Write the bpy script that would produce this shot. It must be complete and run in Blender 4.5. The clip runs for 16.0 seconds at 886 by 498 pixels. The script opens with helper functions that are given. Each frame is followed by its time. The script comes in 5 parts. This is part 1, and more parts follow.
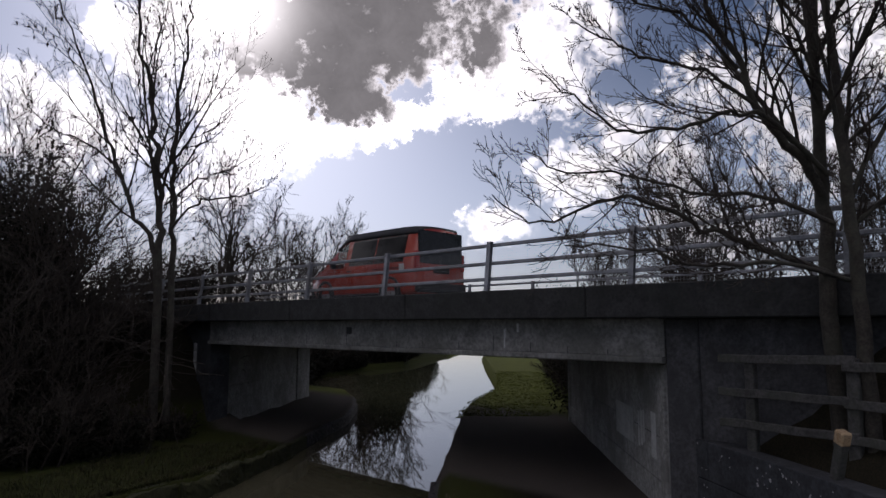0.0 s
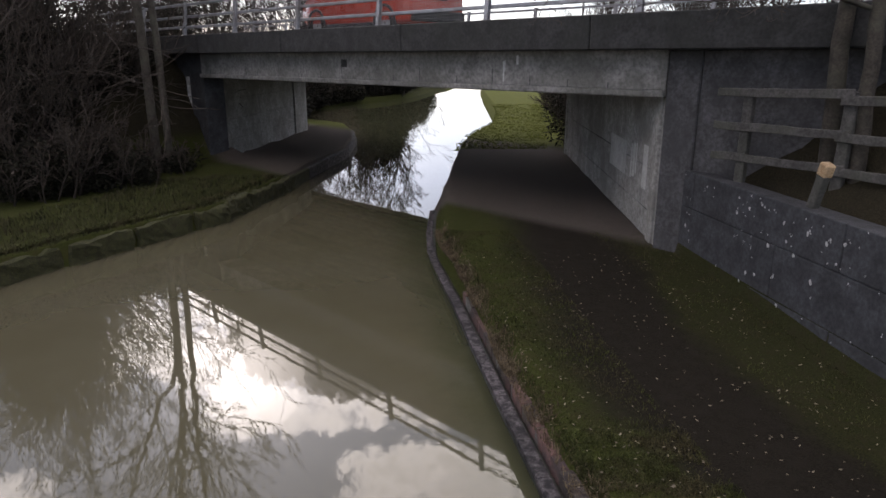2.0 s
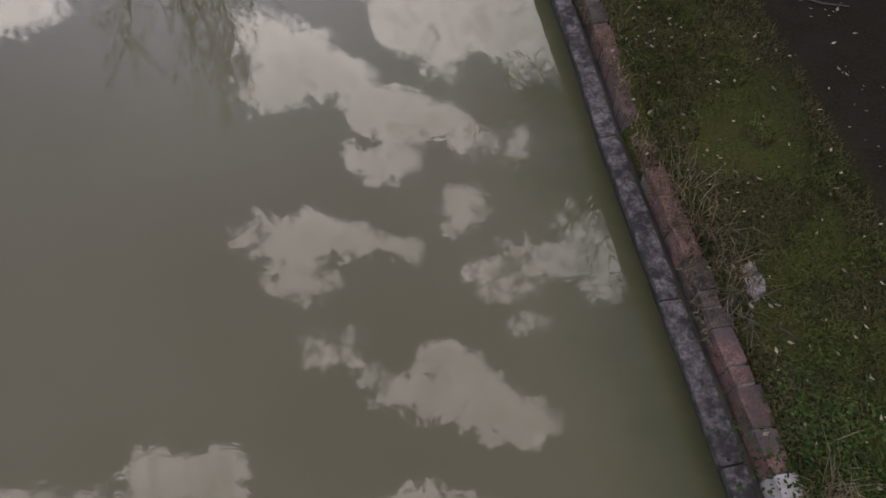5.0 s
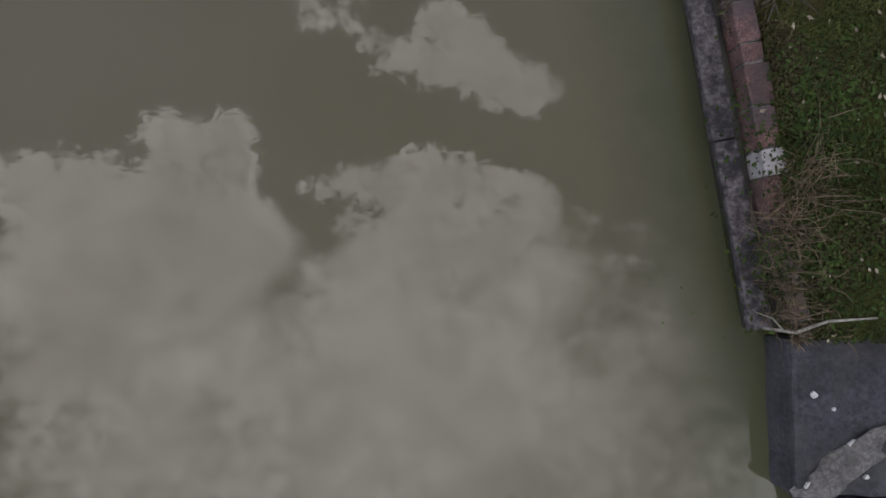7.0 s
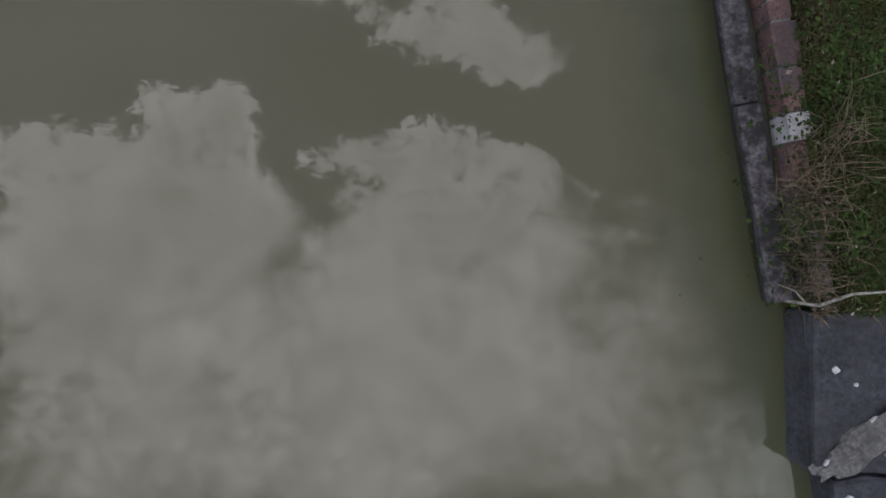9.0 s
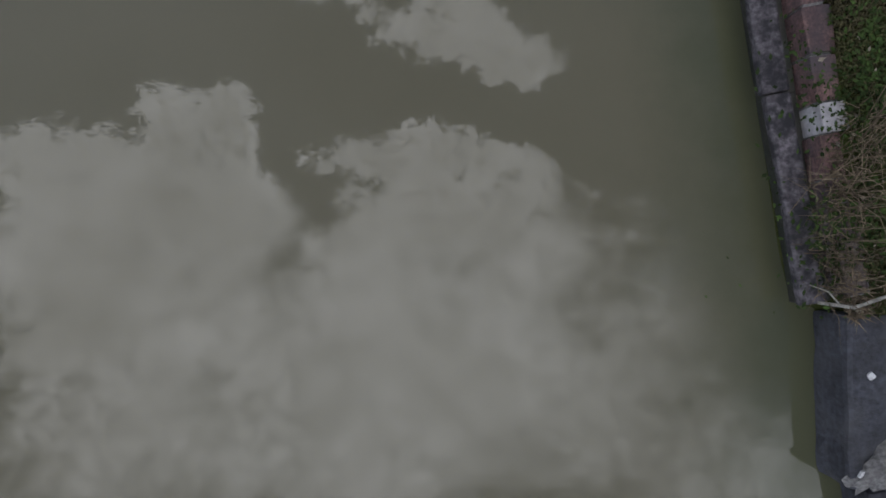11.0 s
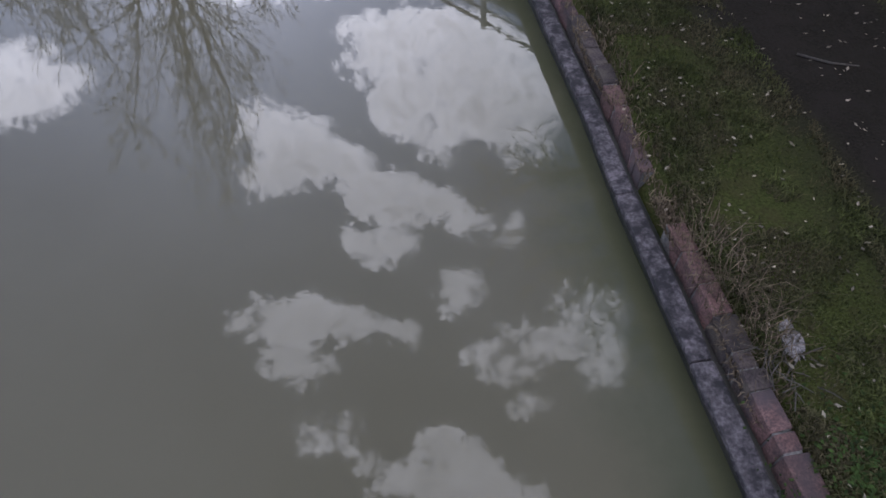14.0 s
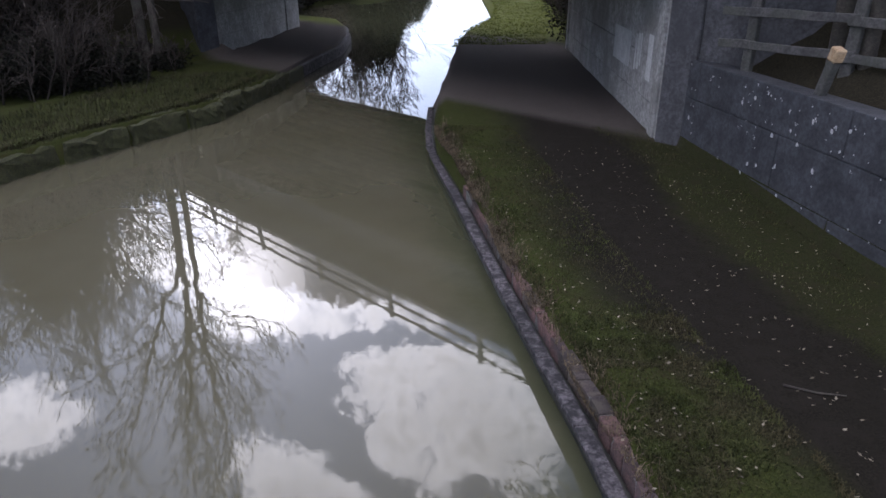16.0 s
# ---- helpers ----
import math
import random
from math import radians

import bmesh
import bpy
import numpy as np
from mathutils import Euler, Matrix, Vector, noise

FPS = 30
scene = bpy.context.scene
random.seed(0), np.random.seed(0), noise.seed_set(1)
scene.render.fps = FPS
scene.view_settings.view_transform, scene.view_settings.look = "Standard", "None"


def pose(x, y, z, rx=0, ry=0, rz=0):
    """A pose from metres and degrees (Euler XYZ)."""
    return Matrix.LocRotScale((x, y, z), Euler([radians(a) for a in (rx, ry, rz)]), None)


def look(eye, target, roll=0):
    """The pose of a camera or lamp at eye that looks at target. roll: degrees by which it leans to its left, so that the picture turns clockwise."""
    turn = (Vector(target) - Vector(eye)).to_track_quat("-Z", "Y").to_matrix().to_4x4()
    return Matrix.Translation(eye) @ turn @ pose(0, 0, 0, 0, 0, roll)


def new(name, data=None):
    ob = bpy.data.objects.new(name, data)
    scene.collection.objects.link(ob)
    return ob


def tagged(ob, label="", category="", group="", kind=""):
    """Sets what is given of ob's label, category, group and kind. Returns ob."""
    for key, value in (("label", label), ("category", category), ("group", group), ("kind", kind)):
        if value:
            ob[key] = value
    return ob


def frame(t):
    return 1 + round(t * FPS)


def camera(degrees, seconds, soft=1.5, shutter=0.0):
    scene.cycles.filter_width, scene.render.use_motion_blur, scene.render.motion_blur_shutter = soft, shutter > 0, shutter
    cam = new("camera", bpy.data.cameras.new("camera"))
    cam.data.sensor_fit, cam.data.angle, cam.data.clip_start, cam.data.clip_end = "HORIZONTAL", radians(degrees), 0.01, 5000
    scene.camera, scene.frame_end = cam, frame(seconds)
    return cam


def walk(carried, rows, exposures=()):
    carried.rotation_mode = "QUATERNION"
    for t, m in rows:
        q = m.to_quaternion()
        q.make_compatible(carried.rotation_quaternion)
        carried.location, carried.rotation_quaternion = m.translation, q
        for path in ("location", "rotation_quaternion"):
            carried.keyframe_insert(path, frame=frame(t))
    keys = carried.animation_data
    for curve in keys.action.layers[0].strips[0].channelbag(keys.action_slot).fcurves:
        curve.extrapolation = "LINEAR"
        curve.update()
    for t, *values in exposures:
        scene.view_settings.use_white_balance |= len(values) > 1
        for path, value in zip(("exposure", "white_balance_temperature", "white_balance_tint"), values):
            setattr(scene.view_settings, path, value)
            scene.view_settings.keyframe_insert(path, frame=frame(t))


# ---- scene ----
cam = camera(67.26, 16.0, soft=1.6)

# seconds, x, y, z, heading, tilt, lean
PATH = [
    (0.0, 0.0, 0.0, 3.519, 0.2, 6.63, 0.17), (0.5, -0.002, -0.009, 3.521, 0.16, 4.27, 0.14),
    (1.0, -0.004, -0.024, 3.541, 0.07, -1.57, 0.12), (1.5, 0.003, -0.030, 3.553, 0.05, -8.8, 0.1),
    (2.0, 0.004, -0.018, 3.547, 0.0, -16.06, 0.0), (2.5, 0.003, -0.019, 3.541, -0.05, -23.28, -0.01),
    (3.0, 0.012, -0.025, 3.55, 0.02, -30.51, -0.01), (3.5, 0.014, -0.03, 3.561, 0.09, -37.58, 0.0),
    (4.0, 0.021, -0.039, 3.582, 0.19, -44.68, 0.01), (4.5, 0.027, -0.042, 3.604, 0.25, -51.87, 0.02),
    (5.0, 0.03, -0.031, 3.628, 0.28, -59.33, 0.01), (5.2, 0.033, -0.027, 3.637, 0.31, -62.13, 0.02),
    (5.7, 0.03, -0.018, 3.655, 0.36, -69.2, 0.02), (6.2, 0.022, -0.008, 3.67, 0.43, -76.4, 0.01),
    (6.7, 0.012, 0.002, 3.68, 0.5, -83.6, 0.01), (7.0, 0.005, 0.006, 3.682, 0.55, -87.5, 0.01),
    (7.3, 0.001, 0.007, 3.682, 0.58, -89.75, 0.01),
    (7.5, 0.002, 0.005, 3.678, 0.58, -89.84, 0.0), (8.0, -0.002, -0.006, 3.655, 0.61, -89.8, 0.0),
    (8.5, -0.017, -0.011, 3.59, 0.65, -89.72, 0.01), (9.5, -0.05, -0.014, 3.48, 0.66, -89.85, 0.01),
    (10.8, -0.088, -0.018, 3.352, 0.67, -90.25, 0.02),
    (11.0, -0.083, -0.022, 3.338, 0.67, -89.72, 0.02), (11.5, -0.077, -0.027, 3.339, 0.52, -84.35, 0.02),
    (12.0, -0.066, -0.022, 3.338, 0.29, -78.45, 0.0), (12.5, -0.056, -0.01, 3.336, 0.12, -72.91, -0.01),
    (13.0, -0.054, -0.011, 3.334, -0.02, -66.55, -0.02), (13.5, -0.057, -0.014, 3.352, -0.03, -59.5, -0.02),
    (14.0, -0.058, -0.023, 3.37, -0.11, -52.28, -0.02), (14.5, -0.056, -0.021, 3.376, -0.19, -44.96, -0.04),
    (15.0, -0.055, -0.039, 3.39, -0.21, -37.62, -0.06), (15.5, -0.051, -0.052, 3.4, -0.25, -30.4, -0.12),
    (16.0, -0.044, -0.075, 3.394, -0.25, -24.16, -0.25)]
EXPOSURE = [(0.0, -1.36, 6400, 20), (0.5, -1.36, 6400, 20), (1.0, -1.28, 6500, 19), (1.5, -1.0, 6600, 18), (2.0, 0.22, 6900, 19), (2.5, 0.6, 7000, 18), (3.0, 0.5, 6850, 19), (4.0, 0.3, 6700, 18), (5.2, 0.3, 6700, 19), (7.5, 0.16, 6350, 15), (11.0, 0.16, 6050, 13), (13.0, 0.45, 5720, 18), (14.0, 0.38, 5700, 20), (15.0, 0.35, 5800, 20), (16.0, 0.55, 5950, 20)]
walk(cam, [(t, pose(x, y, z, 0, 0, yaw) @ pose(0, 0, 0, 90 + tilt) @ pose(0, 0, 0, 0, 0, lean)) for t, x, y, z, yaw, tilt, lean in PATH], EXPOSURE)

# ---- world and sun ----
SUN_AZ, SUN_EL = -18.4, 25.8  # degrees to the right of straight ahead, degrees up


class Nodes:
    """Short hand for a node tree."""

    def __init__(self, tree):
        self.tree = tree
        tree.nodes.clear()

    def add(self, kind, ins=None, **props):
        n = self.tree.nodes.new(kind)
        for k, v in props.items():
            if k == "operation":
                n.operation = v
            elif k == "blend_type":
                n.blend_type = v
            elif k == "data_type":
                n.data_type = v
            elif k == "noise_dimensions":
                n.noise_dimensions = v
            elif k == "feature":
                n.feature = v
            elif k == "interpolation_type":
                n.interpolation_type = v
            elif k == "sky_type":
                n.sky_type = v
        for k, v in (ins or {}).items():
            self.put(n.inputs[k], v)
        return n

    def put(self, socket, v):
        if isinstance(v, bpy.types.NodeSocket):
            self.tree.links.new(v, socket)
        elif isinstance(v, bpy.types.Node):
            self.tree.links.new(v.outputs[0], socket)
        else:
            socket.default_value = v

    def math(self, op, a, b=0.0, c=None):
        ins = {0: a, 1: b}
        if c is not None:
            ins[2] = c
        return self.add("ShaderNodeMath", ins, operation=op).outputs[0]

    def vec(self, op, a, b=(0, 0, 0)):
        n = self.add("ShaderNodeVectorMath", {0: a, 1: b}, operation=op)
        return n.outputs["Value"] if op in ("DOT_PRODUCT", "LENGTH", "DISTANCE") else n.outputs[0]

    def noise(self, vector, scale, detail=4.0, rough=0.55, distortion=0.0):
        return self.add("ShaderNodeTexNoise", {"Vector": vector, "Scale": scale, "Detail": detail, "Roughness": rough, "Distortion": distortion})

    def ramp(self, fac, stops):
        n = self.add("ShaderNodeValToRGB", {0: fac})
        e = n.color_ramp.elements
        while len(e) < len(stops):
            e.new(0.5)
        for el, (p, c) in zip(e, stops):
            el.position = p
            el.color = (*c, 1) if len(c) == 3 else c
        return n.outputs[0]

    def smooth(self, v, lo, hi, to_lo=0.0, to_hi=1.0):
        return self.add("ShaderNodeMapRange", {0: v, 1: lo, 2: hi, 3: to_lo, 4: to_hi}, interpolation_type="SMOOTHSTEP").outputs[0]

    def mix(self, fac, a, b, blend="MIX"):
        n = self.add("ShaderNodeMix", blend_type=blend, data_type="RGBA")
        self.put(n.inputs[0], fac)
        for s, v in ((n.inputs[6], a), (n.inputs[7], b)):
            self.put(s, (*v, 1) if isinstance(v, tuple) and len(v) == 3 else v)
        return n.outputs[2]


# clouds, one list each: heading and height in degrees, half width and half height in degrees, weight
CLOUD_RIM = [(-26.0, 21.5, 2.9, 2.9, 1), (-22.7, 23.7, 3.4, 1.9, 0.9), (-17.3, 24.8, 1.9, 1.9, 1), (-17.5, 19.2, 4.4, 2.9, 1.1), (-15.5, 15.3, 3.9, 2.9, 0.9), (-12.2, 15.9, 3.9, 1.9, 0.9), (-7.4, 16.4, 2.9, 0.9, 0.9), (-2.4, 17.9, 2.9, 1.2, 0.9),
             (1.1, 20.5, 1.9, 1.7, 0.9), (3.1, 18.6, 2.4, 1.2, 0.9), (-1.0, 24.5, 1.5, 2.9, 0.8), (-19.5, 12.7, 3.4, 3.4, 0.7), (5.6, 22.7, 3.9, 3.4, 0.8), (8.5, 19.8, 3.4, 1.9, 0.8), (10.6, 24.2, 4.4, 2.9, 0.7), (-13, 29, 6, 1.8, 0.9), (-4, 29.5, 4, 1.5, 0.8), (-19, 27.5, 3, 2.5, 0.9)]
CLOUD_LOW = [(-33.5, 16.6, 5.5, 1.7, 0.8), (-29.9, 14.2, 5.4, 2.4, 0.8), (10.8, 12.3, 2.9, 2.9, 0.7), (4.5, 8.6, 2.9, 1.5, 0.8), (14.3, 17.2, 3.4, 1.9, 0.6), (17.4, 12.9, 4.4, 2.9, 0.7), (23.3, 18.6, 3.9, 2.9, 0.6), (21.6, 8.1, 5.8, 2.4, 0.7), (28.8, 14.0, 4.4, 3.9, 0.6), (-32.2, 10.1, 5.8, 2.9, 0.6), (36, 22, 8, 5, 0.7)]
CLOUD_AHEAD = [(-8.3, 35.4, 1.7, 2.2, 0.9), (-4.8, 34.6, 2.9, 1.9, 1), (-0.2, 33.8, 3.4, 1.7, 1), (4.5, 35.1, 3.4, 2.4, 1), (-1.4, 37.5, 4.4, 2.9, 1), (4.0, 39.7, 4.4, 3.4, 1), (8.7, 38.1, 3.4, 3.4, 0.9), (-5.0, 39.7, 2.4, 2.9, 0.9), (-1.0, 42.0, 2.6, 1.8, 0.6), (0.1, 43.5, 1.9, 1.9, 0.5), (9.8, 41.5, 2.9, 3.4, 0.5), (-38.5, 31.5, 4.5, 2.6, 0.9)]
CLOUD_STREET = [(-19.8, 40.6, 2.4, 2.2, 1), (-16.3, 42.5, 3.4, 2.2, 1), (-20.1, 44.2, 2.9, 1.7, 0.9), (-12.4, 44.4, 2.9, 1.7, 1), (-7.5, 46.8, 3.2, 1.7, 1), (-2.0, 48.7, 3.2, 1.6, 0.95), (3.1, 49.8, 1.9, 1.2, 0.7), (-7.6, 51.8, 2.7, 1.8, 0.8), (-11.3, 51.0, 1.5, 1.2, 0.6),
                (-26.9, 54.9, 2.2, 1.9, 0.8), (-21.8, 56.4, 2.9, 2.2, 1), (-15.3, 57.9, 2.4, 1.7, 0.9), (-8.2, 59.0, 2.2, 1.2, 0.8), (-26.4, 59.1, 1.9, 1.7, 0.9), (-21.4, 60.3, 1.7, 1.0, 0.6)]
CLOUD_WISPS = [(2.8, 55.8, 2.4, 1.9, 0.6), (11.3, 60.7, 2.9, 2.4, 0.6), (17.4, 59.0, 2.9, 1.9, 0.65), (23.4, 55.5, 2.9, 2.9, 0.55), (27.2, 59.3, 2.4, 2.4, 0.6), (17.4, 64.5, 1.5, 1.2, 0.5), (9.2, 50.2, 1.9, 1.2, 0.5), (-23.3, 65.8, 2.9, 1.9, 0.4)]
CLOUD_SMALL = [(-18.4, 69.1, 1.7, 1.1, 0.6), (-2.1, 68.9, 1.9, 1.5, 0.9), (3.3, 69.3, 2.2, 1.9, 1), (-0.9, 72.2, 3.4, 1.9, 1), (11.3, 71.8, 2.9, 2.4, 1), (23.2, 72.7, 2.7, 1.7, 0.95), (-12.5, 70.9, 2.4, 1.5, 0.5)]
CLOUD_TOWER = [(-76.4, 58.7, 3.4, 2.4, 0.9), (-74.2, 62.3, 2.9, 1.9, 0.9), (-65.7, 65.6, 2.4, 1.9, 1), (-58.1, 68.9, 2.4, 2.2, 1.1), (-60.5, 70.8, 1.7, 2.4, 1), (-77.2, 67.1, 5.8, 3.9, 1), (-86.7, 60.5, 4.4, 5.4, 1), (-80.5, 72.6, 4.4, 3.9, 0.9), (-100.1, 59.5, 4.4, 4.4, 0.8), (-99.4, 67.4, 7.8, 5.4, 0.8), (-113, 60, 6, 6, 0.5), (-122, 68, 7, 6, 0.5), (-128, 61, 8, 6, 0.45)]
CLOUD_ZENITH = [(-48.7, 78.1, 2.2, 1.5, 0.8), (-32.8, 80.6, 2.9, 1.9, 1), (-4.8, 80.8, 2.9, 1.6, 1), (20.6, 81.2, 2.7, 1.9, 1), (48.8, 80.7, 2.9, 2.4, 0.8), (-16.4, 85.7, 6.3, 3.4, 1), (86.9, 84.4, 5.8, 4.4, 0.7), (-101.1, 83.4, 5.8, 4.4, 0.8), (-140.5, 77.8, 8.8, 5.8, 0.75), (167.8, 81.4, 7.8, 5.8, 0.75), (153.0, 74.4, 8.3, 5.8, 0.5), (-161.4, 70.9, 8.3, 4.4, 0.7), (100, 76, 7.5, 8, 0.33), (125, 68, 7, 8, 0.3)]
CLOUD_ROUND = [(60, 30, 18, 8, 0.7), (-75, 28, 16, 9, 0.7), (110, 40, 26, 10, 0.7), (-120, 38, 26, 10, 0.7), (180, 45, 30, 12, 0.7)]
CLOUDS_WHITE = CLOUD_RIM + CLOUD_LOW + CLOUD_AHEAD + CLOUD_STREET + CLOUD_WISPS + CLOUD_SMALL + CLOUD_TOWER + CLOUD_ZENITH + CLOUD_ROUND
CLOUDS_DARK = [(-15.8, 22.8, 3.6, 2.7, 1.1), (-11.5, 24.5, 4.4, 2.9, 1.1), (-9.5, 21.1, 2.9, 2.9, 1.1), (-7.4, 18.3, 2.7, 1.4, 0.9), (-5.0, 24.0, 3.4, 3.4, 1), (-6.6, 26.6, 5.8, 1.9, 0.9), (2.1, 24.5, 2.9, 2.9, 0.7), (3.6, 22.3, 1.5, 1.9, 0.6), (5.6, 26.2, 2.9, 1.5, 0.5)]

world = bpy.data.worlds.new("sky")
scene.world = world
world.use_nodes = True
W = Nodes(world.node_tree)
ray = W.vec("NORMALIZE", W.add("ShaderNodeTexCoord").outputs["Generated"])
wob = W.noise(ray, 6.0, 4.0, 0.55)
fine = W.noise(ray, 13.0, 12.0, 0.72)
wisp = W.noise(ray, 27.0, 10.0, 0.68, 0.4)
curl = W.noise(ray, 62.0, 6.0, 0.65, 0.3)
bent = W.vec("ADD", ray, W.vec("ADD", W.vec("MULTIPLY", W.vec("SUBTRACT", wob.outputs["Color"], (0.5, 0.5, 0.5)), (0.035, 0.035, 0.035)), W.vec("MULTIPLY", W.vec("SUBTRACT", fine.outputs["Color"], (0.5, 0.5, 0.5)), (0.10, 0.10, 0.10))))
bent = W.vec("ADD", bent, W.vec("MULTIPLY", W.vec("SUBTRACT", wisp.outputs["Color"], (0.5, 0.5, 0.5)), (0.06, 0.06, 0.06)))
bent = W.vec("ADD", bent, W.vec("MULTIPLY", W.vec("SUBTRACT", curl.outputs["Color"], (0.5, 0.5, 0.5)), (0.035, 0.035, 0.035)))


def cloud_field(blobs):
    total = None
    for az, el, wa, we, weight in blobs:
        a, e = radians(az), radians(el)
        f = Vector((math.sin(a) * math.cos(e), math.cos(a) * math.cos(e), math.sin(e)))
        r = (Vector((1, 0, 0)) - f * f.x).normalized()
        u = r.cross(f)
        d = W.vec("SUBTRACT", bent, tuple(f))
        qx = W.vec("DOT_PRODUCT", d, tuple(r / radians(wa)))
        qy = W.vec("DOT_PRODUCT", d, tuple(u / radians(we)))
        qz = W.vec("DOT_PRODUCT", d, tuple(f * 2.5))
        r2 = W.vec("DOT_PRODUCT", W.add("ShaderNodeCombineXYZ", {0: qx, 1: qy, 2: qz}).outputs[0], W.tree.nodes[-1].outputs[0])
        blob = W.math("MULTIPLY", W.smooth(r2, 0.0, 2.1, 1.0, 0.0), weight)
        total = blob if total is None else W.math("ADD", total, W.math("MULTIPLY", blob, W.math("SUBTRACT", 1.25, W.math("MINIMUM", total, 1.2))))
    rough = W.math("ADD", W.math("MULTIPLY", W.math("SUBTRACT", fine.outputs["Fac"], 0.5), 1.8), W.math("MULTIPLY", W.math("SUBTRACT", wisp.outputs["Fac"], 0.5), 2.2))
    rough = W.math("ADD", rough, W.math("MULTIPLY", W.math("SUBTRACT", curl.outputs["Fac"], 0.5), 1.6))
    rough = W.math("MULTIPLY", rough, W.smooth(W.add("ShaderNodeSeparateXYZ", {0: ray}).outputs[1], -0.05, 0.17, 0.25, 1.0))   # cloud edges softened overhead and behind to suit the camera's view
    return W.math("ADD", total, W.math("MULTIPLY", rough, W.smooth(total, 0.03, 0.4)))


white, dark = cloud_field(CLOUDS_WHITE), cloud_field(CLOUDS_DARK)
sun_dir = Vector((math.sin(radians(SUN_AZ)) * math.cos(radians(SUN_EL)), math.cos(radians(SUN_AZ)) * math.cos(radians(SUN_EL)), math.sin(radians(SUN_EL))))
toward = W.math("MAXIMUM", W.vec("DOT_PRODUCT", ray, tuple(sun_dir)), 0.0)
near_sun = W.math("POWER", toward, 24.0)
wide_sun = W.math("POWER", toward, 11.0)
core_sun = W.math("POWER", toward, 480.0)
sky = W.add("ShaderNodeTexSky", sky_type="NISHITA")
sky.sun_disc, sky.sun_elevation, sky.sun_rotation = False, radians(SUN_EL), radians(SUN_AZ)
sky.altitude, sky.air_density, sky.dust_density, sky.ozone_density = 50, 1.0, 0.4, 2.0


def grey(v, tint=(1.0, 1.0, 1.0)):
    return W.vec("MULTIPLY", W.add("ShaderNodeCombineXYZ", {0: v, 1: v, 2: v}).outputs[0], tint)


core = grey(W.math("MULTIPLY", core_sun, 40.0), (1.0, 0.98, 0.95))
height = W.add("ShaderNodeSeparateXYZ", {0: ray}).outputs[2]
haze = W.vec("ADD", W.vec("MULTIPLY", sky.outputs[0], (0.75, 0.78, 0.85)), grey(W.math("ADD", W.math("MULTIPLY", wide_sun, 6.5), W.math("ADD", W.math("MULTIPLY", near_sun, 10.0), W.smooth(height, 0.10, 0.42, 6.0, 0.0))), (0.92, 0.98, 1.10)))
body = W.math("MULTIPLY", W.smooth(white, 0.4, 1.8, 42.0, 14.5), W.math("MULTIPLY", W.smooth(wob.outputs["Fac"], 0.3, 0.7, 0.82, 1.15), W.smooth(wisp.outputs["Fac"], 0.3, 0.7, 0.84, 1.14)))
white_c = grey(W.math("ADD", W.math("ADD", body, W.math("MULTIPLY", wide_sun, 21.0)), W.math("MULTIPLY", near_sun, 12.0)), (1.0, 0.985, 0.965))
dark_c = grey(W.math("ADD", W.smooth(dark, 0.34, 1.0, 26.0, 5.0), W.math("MULTIPLY", W.math("SUBTRACT", wisp.outputs["Fac"], 0.5), 4.0)), (1.0, 0.975, 0.97))
colour = W.mix(W.smooth(white, 0.1, 1.35), haze, white_c)
colour = W.vec("ADD", W.mix(W.smooth(dark, 0.24, 0.6), colour, dark_c), core)
W.add("ShaderNodeOutputWorld", {0: W.add("ShaderNodeBackground", {0: colour, 1: 0.1})})

sun = new("sun", bpy.data.lights.new("sun", "SUN"))
sun.data.energy, sun.data.angle, sun.data.color = 0.03, radians(10), (1.0, 0.95, 0.88)
sun.matrix_world = look(sun_dir * 50, (0, 0, 0))

# ---- materials ----


